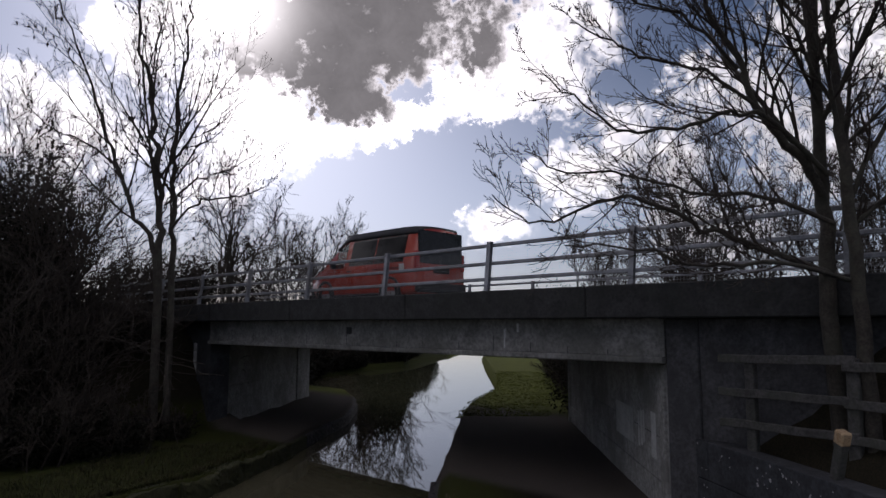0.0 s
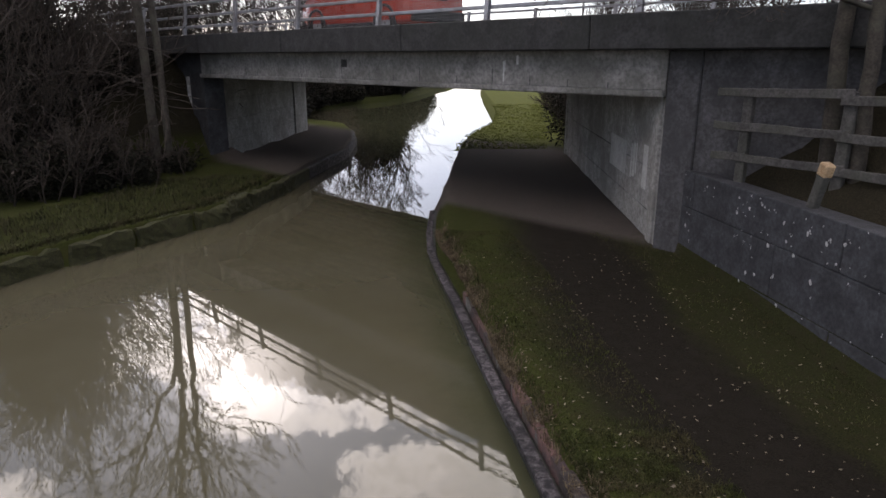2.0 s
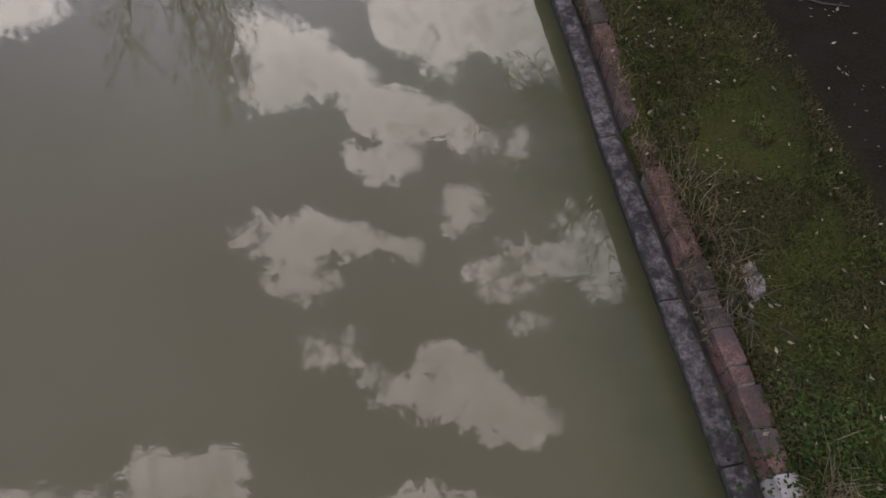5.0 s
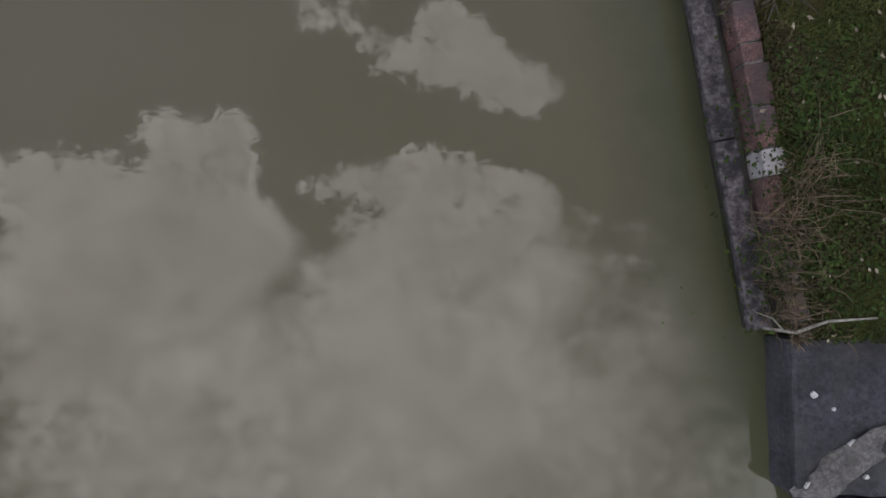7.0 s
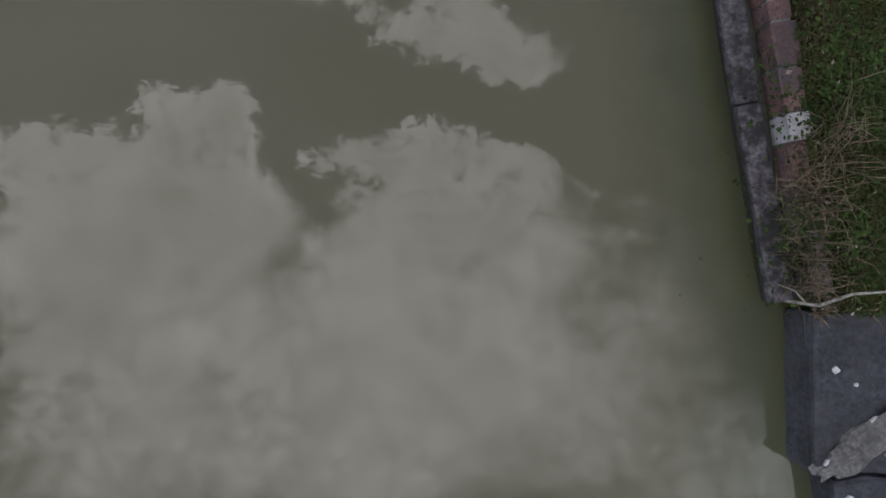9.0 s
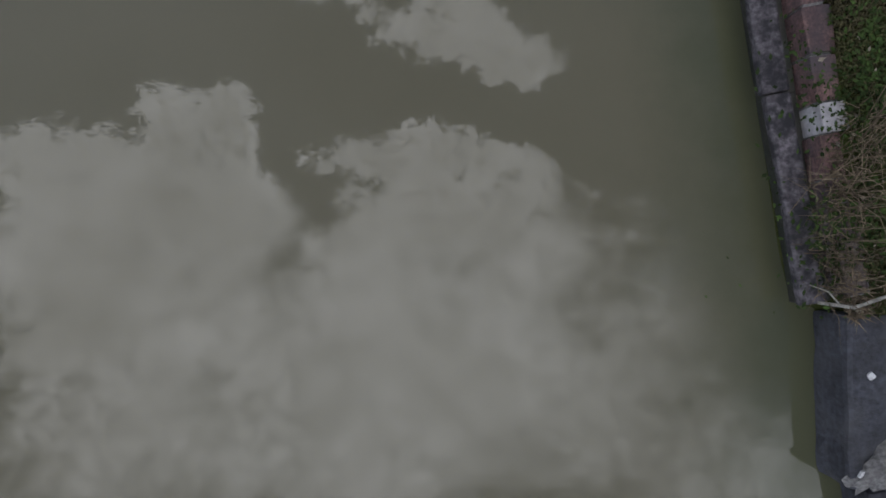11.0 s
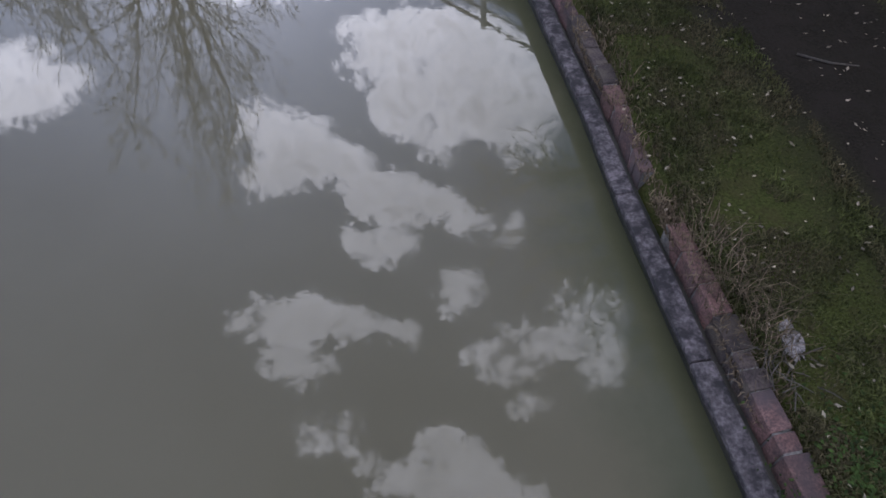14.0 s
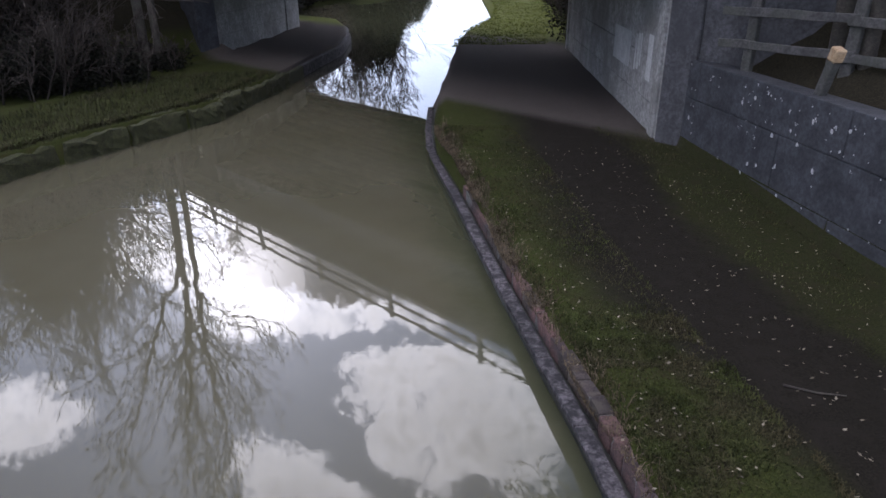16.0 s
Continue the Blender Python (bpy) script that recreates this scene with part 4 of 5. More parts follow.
def follow(rng, out, pts, r0, r1, level, last, cfg, jog=0.05):
    """A stem or bough along a drawn line, smoothed, with its side shoots."""
    P = [Vector(p) for p in pts]
    fine = []
    for i in range(len(P) - 1):
        a, b, c, d = P[max(0, i - 1)], P[i], P[i + 1], P[min(len(P) - 1, i + 2)]
        for k in range(4):
            t = k / 4
            fine.append(0.5 * (2 * b + (c - a) * t + (2 * a - 5 * b + 4 * c - d) * t * t + (3 * b - a - 3 * c + d) * t ** 3) + Vector((rng.gauss(0, 1), rng.gauss(0, 1), rng.gauss(0, 1))) * jog * (i > 0))
    fine.append(P[-1])
    n = len(fine) - 1
    rad = [r0 + (r1 - r0) * i / n for i in range(n + 1)]
    out[level].append((fine, rad))
    length = sum((a - b).length for a, b in zip(fine, fine[1:]))
    count = cfg["counts"][level]
    for c in range(count):
        t = cfg["first"] + (0.985 - cfg["first"]) * (c + rng.random()) / count
        i = min(n - 1, int(t * n))
        d0 = (fine[i + 1] - fine[i]).normalized()
        side = d0.orthogonal().normalized()
        side.rotate(Matrix.Rotation(rng.uniform(0, 2 * math.pi), 3, d0))
        side = (side + Vector((0, 0, 0.35))).normalized()
        ang = cfg["spread"] * rng.uniform(0.6, 1.2)
        grow(rng, out, fine[i], d0 * math.cos(ang) + side * math.sin(ang), length * cfg["shrink"][level] * rng.uniform(0.6, 1.2) * (1.15 - 0.6 * t), max(rad[i] * 0.55, 0.004), level + 1, last, **{**cfg, "first": 0.15})


def finish_tree(name, label, out, base, bark, seeds=0, rng=None, group="", twig_r=None, single_limbs=True, lowest=None, bunch=0.07):
    t = empty(name, base, label, "tree", group)
    inv = Matrix.Translation(-Vector(base))

    def local(paths):
        if lowest is not None:
            paths = [q for q in paths if min(p.z for p in q[0]) > lowest or rng.random() < 0.04]
        return [([inv @ q for q in pts], [max(r, twig_r or 0) for r in rad]) for pts, rad in paths]
    last = max(k for k in out if out[k])
    for path in out[0]:
        tube_object("trunk", [([inv @ q for q in path[0]], path[1])], 9, bark, t)
    if single_limbs:
        for path in local(out[1]):
            tube_object("limb", [path], 6, bark, t)
    rest = [] if single_limbs else local(out[1])
    for k in range(2, last):
        rest += local(out[k])
    tube_object("branchwork", rest, 4, TWIG, t)["kind"] = "stuff"
    tube_object("twig_mass", local(out[last]), 3, TWIG, t)["kind"] = "stuff"
    if seeds:
        V, F = [], []
        ends = [pts[-1] for pts, _ in out[last]]
        for i in range(seeds):
            p = rng.choice(ends)
            if lowest is not None and p.z < lowest:
                continue
            p = p - Vector(base)
            s = rng.uniform(0.6, 1.3) * bunch
            b = len(V)
            w = s * 0.3
            V += [p, p + Vector((w, 0, -s)), p + Vector((-w * 0.5, w * 0.8, -s)), p + Vector((-w * 0.5, -w * 0.8, -s)), p + Vector((0, 0, -s * 1.8))]
            F += [(b, b + 1, b + 2), (b, b + 2, b + 3), (b, b + 3, b + 1), (b + 4, b + 2, b + 1), (b + 4, b + 3, b + 2), (b + 4, b + 1, b + 3)]
        s = mesh_object("seed_mass", V, F, SEED, t)
        s["label"] = "dark hanging dried seed bunches"
        s["kind"] = "stuff"
    return t


def empty_levels():
    return {k: [] for k in range(6)}


def build_left_ash():
    rng = random.Random(21)
    out = empty_levels()
    base = (-7.95, 18.5, bank_height(-7.95, 18.5) - 0.15)
    cfg = dict(up=0.26, spread=0.72, wander=0.09, counts=(12, 8, 6, 4), shrink=(0.36, 0.46, 0.42, 0.45), first=0.26)
    b = Vector(base)
    follow(rng, out, (b, (-8.0, 18.5, 5.2), (-8.05, 18.5, 6.6), (-8.2, 18.5, 7.9), (-8.34, 18.5, 9.25), (-8.63, 18.5, 10.9), (-9.0, 18.5, 12.7), (-9.25, 18.5, 14.0)), 0.125, 0.015, 0, 4, cfg)
    follow(rng, out, (b + Vector((0.28, 0.2, 0)), (-7.7, 18.7, 5.2), (-7.8, 18.7, 6.3), (-7.8, 18.7, 8.0), (-7.78, 18.7, 9.3), (-7.66, 18.7, 11.0), (-7.57, 18.7, 12.6), (-7.5, 18.7, 13.6)), 0.10, 0.015, 0, 4, cfg)
    follow(rng, out, (b + Vector((-0.05, 0, 3.4)), (-8.1, 18.4, 5.5), (-8.6, 18.3, 6.5), (-9.2, 18.3, 7.8), (-9.7, 18.3, 9.1), (-10.3, 18.3, 10.7), (-10.96, 18.3, 12.4), (-11.4, 18.3, 13.6)), 0.085, 0.012, 0, 4, cfg)
    for pts, r in ((((-7.72, 18.5, 6.2), (-6.9, 18.1, 6.9), (-6.05, 18.0, 7.0), (-5.2, 18.0, 7.2), (-4.6, 18.0, 7.65)), 0.042), (((-7.75, 18.6, 7.6), (-7.1, 18.5, 8.5), (-6.5, 18.4, 9.3), (-5.9, 18.3, 10.0)), 0.036), (((-7.9, 18.5, 6.9), (-7.2, 18.9, 7.7), (-6.4, 19.1, 8.0), (-5.6, 19.2, 8.6)), 0.04), (((-8.3, 18.4, 8.4), (-8.9, 18.9, 9.4), (-9.2, 19.2, 10.6), (-9.4, 19.4, 12.2)), 0.034), (((-9.3, 18.3, 8.0), (-10.2, 18.3, 8.7), (-11.0, 18.2, 9.0), (-11.9, 18.1, 9.8)), 0.04)):
        follow(rng, out, pts, r, 0.008, 1, 4, {**cfg, "counts": (12, 10, 6, 4), "first": 0.12})
    finish_tree("ash_tree", "tall bare ash tree with dark stems and hanging seed bunches", out, base, BARK, 240, rng, twig_r=0.0042, bunch=0.085)


def build_right_tree():
    rng = random.Random(33)
    out = empty_levels()
    base = Vector((4.96, 7.9, 1.5))

    def back(pts):
        return [Vector((p[0] * 1.05, p[1] * 1.05, 3.52 + (p[2] - 3.52) * 1.05)) for p in pts]
    cfg = dict(up=0.24, spread=0.72, wander=0.11, counts=(9, 10, 7, 4), shrink=(0.40, 0.42, 0.42, 0.45), first=0.38)
    follow(rng, out, back(((4.62, 7.9, 1.6), (4.54, 7.9, 3.65), (4.56, 7.9, 4.73), (4.55, 7.9, 5.7), (4.53, 7.9, 6.7), (4.49, 7.9, 7.7), (4.41, 7.9, 8.8), (4.3, 7.9, 10.2))), 0.115, 0.03, 0, 4, cfg, 0.02)
    follow(rng, out, back(((4.72, 7.5, 1.6), (4.69, 7.5, 3.15), (4.66, 7.5, 4.15), (4.6, 7.5, 5.13), (4.56, 7.5, 6.0), (4.52, 7.5, 6.95), (4.54, 7.5, 8.2), (4.6, 7.5, 9.6))), 0.10, 0.03, 0, 4, cfg, 0.02)
    follow(rng, out, back(((5.14, 7.33, 1.6), (5.2, 7.3, 3.4), (5.25, 7.3, 5.0), (5.3, 7.3, 6.6), (5.35, 7.3, 8.4))), 0.08, 0.03, 0, 4, cfg, 0.03)
    follow(rng, out, back(((4.5, 7.85, 5.1), (4.33, 7.75, 5.35), (4.02, 7.7, 5.71), (3.71, 7.7, 6.13), (3.47, 7.7, 6.76), (3.16, 7.7, 7.4), (2.91, 7.7, 8.0), (2.6, 7.7, 9.0))), 0.072, 0.02, 1, 4, {**cfg, "counts": (9, 12, 7, 4), "first": 0.2}, 0.02)
    boughs = ((((4.5, 7.8, 4.15), (3.64, 7.6, 4.42), (3.07, 7.6, 4.61), (2.62, 7.6, 4.84), (2.04, 7.6, 5.03), (1.51, 7.6, 4.84), (0.99, 7.6, 4.71), (0.54, 7.6, 5.04)), 0.042),
              (((4.5, 7.7, 5.3), (3.69, 7.4, 5.89), (3.24, 7.4, 5.92), (2.65, 7.4, 5.79), (2.07, 7.4, 5.72), (1.63, 7.4, 6.02), (1.12, 7.4, 6.42)), 0.036),
              (((3.68, 7.7, 6.16), (3.08, 7.6, 6.5), (2.42, 7.6, 6.71), (1.96, 7.6, 6.89), (1.49, 7.6, 7.13)), 0.028),
              (((4.55, 7.5, 4.05), (3.63, 7.2, 4.22), (2.83, 7.2, 4.18), (2.1, 7.2, 4.37), (1.3, 7.2, 4.4)), 0.03),
              (((4.5, 7.6, 4.7), (3.8, 7.9, 5.1), (3.0, 8.1, 5.2), (2.3, 8.2, 5.4), (1.5, 8.3, 5.5), (1.0, 8.3, 5.75)), 0.032),
              (((3.5, 7.7, 6.6), (2.9, 7.5, 7.1), (2.2, 7.4, 7.3), (1.5, 7.3, 7.75)), 0.028),
              (((4.5, 7.8, 6.2), (4.0, 7.5, 7.0), (3.7, 7.3, 7.9)), 0.03), (((4.6, 7.6, 4.6), (5.2, 7.3, 5.2), (5.8, 7.2, 5.6)), 0.035), (((4.6, 7.5, 5.6), (5.1, 7.2, 6.2), (5.5, 7.1, 7.0)), 0.03))
    for pts, r in boughs:
        follow(rng, out, back(pts), r, 0.008, 1, 4, {**cfg, "counts": (9, 17, 7, 4), "shrink": (0.4, 0.30, 0.42, 0.45), "first": 0.12}, 0.025)
    finish_tree("ash_tree", "bare multi-stemmed tree with dark stems and seed bunches", out, tuple(base), BARK, 520, rng, twig_r=0.0040, lowest=3.9, bunch=0.035)


def build_small_tree(seed, base, height, stems, label, counts=(9, 8, 6, 4), tilt=0.28, last=3, r=0.09, twig=0.009, group="bare trees"):
    rng = random.Random(seed)
    out = empty_levels()
    b = Vector((base[0], base[1], bank_height(base[0], base[1]) - 0.1)) if len(base) == 2 else Vector(base)
    for i in range(stems):
        a = rng.uniform(0, 2 * math.pi)
        k = tilt * rng.uniform(0.2, 1)
        grow(rng, out, b + Vector((0.5 * math.cos(a) * k, 0.5 * math.sin(a) * k, 0)), (math.cos(a) * k, math.sin(a) * k, 1), height * rng.uniform(0.75, 1.0), r, 0, last, up=0.2, spread=0.68, wander=0.10, counts=counts, shrink=(0.42, 0.45, 0.45, 0.45), first=0.2)
    return finish_tree("bare_tree", label, out, tuple(b), BARK, 0, rng, group, twig_r=twig, single_limbs=False)


build_left_ash()
build_right_tree()
build_small_tree(41, (-8.6, 39.0), 9.5, 11, "bare slender multi-stemmed tree beyond the bridge", counts=(13, 9, 7, 4), tilt=0.42, twig=0.0075)
build_small_tree(42, (-12.0, 37.0), 9.0, 6, "bare slender multi-stemmed tree beyond the bridge")
for seed, base, h in ((43, (9.5, 25.0), 10.5), (44, (13.0, 24.0), 11.5), (45, (11.3, 30.0), 11), (46, (16.5, 22.0), 11), (47, (7.6, 33), 7.5)):
    build_small_tree(seed, base, h, 6, "bare multi-stemmed tree on the road embankment", counts=(11, 9, 7, 4), tilt=0.42, twig=0.008)
for seed, base, h in ((52, (-13.4, 20.8), 9.0), (54, (-15.0, 24), 9.5), (56, (-12.0, 18.2), 8.0)):
    build_small_tree(seed, base, h, 5, "bare thicket tree on the overgrown bank", counts=(10, 8, 6, 4), tilt=0.42, twig=0.006, r=0.06)
for seed, base, h in ((61, (-6.2, 58.5), 10.5), (62, (-5.0, 59), 10.0), (63, (-8.5, 58), 9.0)):
    build_small_tree(seed, base, h, 4, "bare tree on the canal bank beyond the bridge", counts=(12, 9, 6, 4), tilt=0.35, twig=0.012)


# ---- thickets, hedges ----
def leaf_cloud(rng, V, F, centre, rx, ry, rz, count, size):
    for i in range(count):
        while True:
            q = Vector((rng.uniform(-1, 1), rng.uniform(-1, 1), rng.uniform(-1, 1)))
            if 0.25 < q.length < 1:
                break
        p = Vector((centre[0] + q.x * rx, centre[1] + q.y * ry, centre[2] + q.z * rz))
        a = Vector((rng.gauss(0, 1), rng.gauss(0, 1), rng.gauss(0, 0.6))).normalized()
        c = a.orthogonal().normalized()
        c.rotate(Matrix.Rotation(rng.uniform(0, 6.3), 3, a))
        s = size * rng.uniform(0.6, 1.3)
        b = len(V)
        V += [p - a * s, p + c * s * 0.3 + a * s * 0.1, p + a * s, p - c * s * 0.3 + a * s * 0.1]
        F.append((b, b + 1, b + 2, b + 3))


def build_bush(seed, x, y, rx, ry, h, label, leaves=2600, stems=26, size=0.07, z=None, group="ivy-clad bushes"):
    rng = random.Random(seed)
    zb = bank_height(x, y) if z is None else z
    base = Vector((x, y, zb - 0.1))
    bush = empty("bush", base, label, "bush", group)
    out = empty_levels()
    for i in range(stems):
        a, k = rng.uniform(0, 6.3), rng.random() ** 0.5
        start = Vector((math.cos(a) * rx * k * 0.7, math.sin(a) * ry * k * 0.7, 0))
        grow(rng, out, start, (math.cos(a) * 0.5 * k, math.sin(a) * 0.5 * k, 1), h * rng.uniform(0.7, 1.25), 0.022, 1, 3, up=0.1, spread=0.6, wander=0.16, counts=(0, 7, 5, 3), shrink=(0.5, 0.45, 0.5, 0.5), first=0.15)
    for lv in (1, 2, 3):
        out[lv] = [(pts, [max(r, 0.009) for r in rad]) for pts, rad in out[lv]]
    tube_object("stem_mass", out[1], 4, TWIG, bush)["kind"] = "stuff"
    tube_object("twig_mass", out[2] + out[3], 3, TWIG, bush)["kind"] = "stuff"
    V, F = [], []
    for i in range(14):
        a, k = rng.uniform(0, 6.3), rng.random() ** 0.5
        hh = h * rng.uniform(0.2, 0.85) * (1 - 0.35 * k)
        leaf_cloud(rng, V, F, (math.cos(a) * rx * k * 0.75, math.sin(a) * ry * k * 0.75, hh), rx * rng.uniform(0.35, 0.55), ry * rng.uniform(0.35, 0.55), min(hh, h * rng.uniform(0.3, 0.45)), leaves // 14, size)
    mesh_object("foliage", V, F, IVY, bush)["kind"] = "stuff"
    return bush


LEFT_BUSHES = ((71, -12.2, 18.8, 1.7, 1.6, 6.6, 7000), (72, -11.9, 20.6, 1.5, 1.5, 3.0, 5000), (73, -13.8, 21.2, 2.0, 1.8, 6.6, 8000), (74, -10.8, 21.6, 1.4, 1.3, 1.5, 3500), (75, -15.2, 23.8, 2.4, 2.0, 8.2, 8000),
               (76, -9.8, 21.0, 1.4, 1.2, 1.3, 2600), (77, -10.8, 17.2, 1.3, 1.3, 4.0, 5000), (78, -9.5, 17.6, 1.2, 1.1, 1.2, 2600), (79, -7.9, 18.8, 1.1, 1.0, 0.75, 1800), (83, -12.6, 23.2, 1.7, 1.5, 2.0, 4000), (84, -9.4, 15.2, 1.2, 1.2, 1.8, 3500), (85, -8.3, 16.6, 1.0, 1.0, 1.3, 2600), (86, -11.2, 15.8, 1.3, 1.3, 4.6, 5000))
for seed, x, y, rx, ry, h, leaves in LEFT_BUSHES:
    build_bush(seed, x, y, rx, ry, h, "dense dark bush overgrown with ivy and bramble", leaves=leaves * 2, stems=26, size=0.055 + 0.005 * h)
for seed, x, y in ((131, -13.6, 41.5), (132, -16.4, 43.5), (133, -19.2, 45.5), (134, -22.4, 47.5)):
    build_bush(seed, x, y, 2.5, 2.2, 8.2 - bank_height(x, y), "dark bush behind the road railing", leaves=9000, stems=24, size=0.1, group="roadside bushes")
for seed, x, y, rx, ry, h in ((90, -8.9, 37.5, 1.6, 2.0, 3.0), (91, -9.2, 41, 1.7, 2.4, 3.2), (92, -9.2, 45, 1.7, 2.4, 3.2), (93, -8.9, 49, 1.8, 2.4, 3.0), (94, -7.9, 53.0, 1.9, 2.0, 3.4), (95, -6.2, 57.5, 2.2, 2.0, 6.2), (96, -4.8, 60.0, 1.9, 2.0, 6.0), (97, -4.6, 63.0, 1.6, 2.2, 4.4), (98, -7.8, 60, 2.2, 2.2, 6.0), (99, -4.3, 66, 1.6, 2.6, 3.4), (100, -3.7, 72, 1.6, 3, 3.6), (101, -2.7, 80, 1.8, 4, 3.8)):
    build_bush(seed, x, y, rx, ry, h, "dense dark waterside hedge bush", leaves=9000, stems=14, size=0.16, z=0.3, group="waterside hedge")
for i in range(6):  # hedge behind the towpath past the bridge
    y = 24.0 + i * 4.5
    build_bush(110 + i, 0.14 * y + 1.6, y, 1.3, 2.6, 2.6, "dark hedge bush beside the towpath", leaves=2600, stems=14, size=0.09, group="towpath hedge")
for seed, x, y, h in ((120, 9.5, 9.0, 1.8), (121, 8.2, 11.5, 1.4), (122, 12.5, 8.0, 2.4)):
    build_bush(seed, x, y, 1.6, 1.4, h, "bramble bush on the road embankment", leaves=900, stems=22)


# ---- the van ----
VAN_LEN, VAN_H, VAN_W = 4.8, 2.09, 0.95


def van_ring(x):
    """The outline across the body at x metres from the tail: (half width, height) from sill to roof middle."""
    nose = step(3.55, 4.8, x)
    roof = VAN_H - 0.03 * step(0.9, 0.0, x) - 0.012 * step(2.2, 3.3, x)
    screen = step(3.05, 4.12, x)
    belt = 1.12 - 0.16 * nose
    top = roof + (1.10 - roof) * min(1, max(0, (x - 3.1) / 1.0)) ** 1.25 if x > 3.1 else roof
    if x > 4.1:
        top = 1.10 - 0.30 * ((x - 4.1) / 0.7) ** 1.7
    w = VAN_W - 0.13 * step(4.1, 4.8, x) ** 1.4 - 0.035 * step(0.35, 0.0, x)
    belt = min(belt, top - 0.03)
    sill = 0.30 + 0.08 * step(4.5, 4.8, x)
    tw = w - 0.21 * max(0.0, (top - belt)) / 0.85
    return [(w - 0.03, sill), (w, sill + 0.12), (w + 0.008, (sill + belt) / 2), (w - 0.01, belt), (w - 0.03 - (w - tw) * 0.25, belt + (top - belt) * 0.28), (tw + 0.02, belt + (top - belt) * 0.80), (tw - 0.05, belt + (top - belt) * 0.955), (tw - 0.30, top - 0.004), (0.0, top + 0.012 * (top - belt))]


def loft(stations, ring_of, close_ends=True):
    bm = bmesh.new()
    rows = []
    for x in stations:
        half = ring_of(x)
        pts = [(x, -w, z) for w, z in half] + [(x, w, z) for w, z in reversed(half[:-1])]
        rows.append([bm.verts.new(p) for p in pts])
    for a, b in zip(rows, rows[1:]):
        for i in range(len(a) - 1):
            bm.faces.new((a[i], a[i + 1], b[i + 1], b[i]))
        bm.faces.new((a[-1], a[0], b[0], b[-1]))
    if close_ends:
        bm.faces.new(rows[0])
        bm.faces.new(list(reversed(rows[-1])))
    return bm


def side_panel(x_lo, x_hi, v_lo, v_hi, out, sgn, corner=0.05, slant=0.0):
    """A patch that follows the body's side: v from 0 at the belt to 1 at the roof edge, pushed outwards."""
    bm = bmesh.new()
    nx, nv = 8, 6
    grid = []
    for i in range(nx + 1):
        row = []
        for j in range(nv + 1):
            v = v_lo + (v_hi - v_lo) * j / nv
            x = x_lo + (x_hi - x_lo) * i / nx + slant * (v - v_lo) * (i / nx)
            r = van_ring(x)
            knots = [(0.0, r[3]), (0.28, r[4]), (0.80, r[5]), (0.955, r[6])]
            w = np.interp(v, [k[0] for k in knots], [k[1][0] for k in knots])
            z = np.interp(v, [k[0] for k in knots], [k[1][1] for k in knots])
            row.append(bm.verts.new((x, sgn * (w + out), z)))
        grid.append(row)
    for i in range(nx):
        for j in range(nv):
            bm.faces.new((grid[i][j], grid[i + 1][j], grid[i + 1][j + 1], grid[i][j + 1]))
    r = bmesh.ops.extrude_face_region(bm, geom=bm.faces[:])
    for v in [g for g in r["geom"] if isinstance(g, bmesh.types.BMVert)]:
        v.co.y -= sgn * 0.02
    return bm


def disc_bm(x, z, r0, r1, y0, y1, n=28):
    """A ring or disc about an axis across the van."""
    bm = bmesh.new()
    rows = []
    prof = [(r0, y0), (r1 - 0.02, y0), (r1, y0 + (y1 - y0) * 0.15), (r1, y0 + (y1 - y0) * 0.85), (r1 - 0.02, y1), (r0, y1)]
    for i in range(n):
        a = 2 * math.pi * i / n
        rows.append([bm.verts.new((x + r * math.cos(a), y, z + r * math.sin(a))) for r, y in prof])
    for i in range(n):
        a, b = rows[i], rows[(i + 1) % n]
        for j in range(len(prof)):
            k = (j + 1) % len(prof)
            bm.faces.new((a[j], b[j], b[k], a[k]))
    return bm


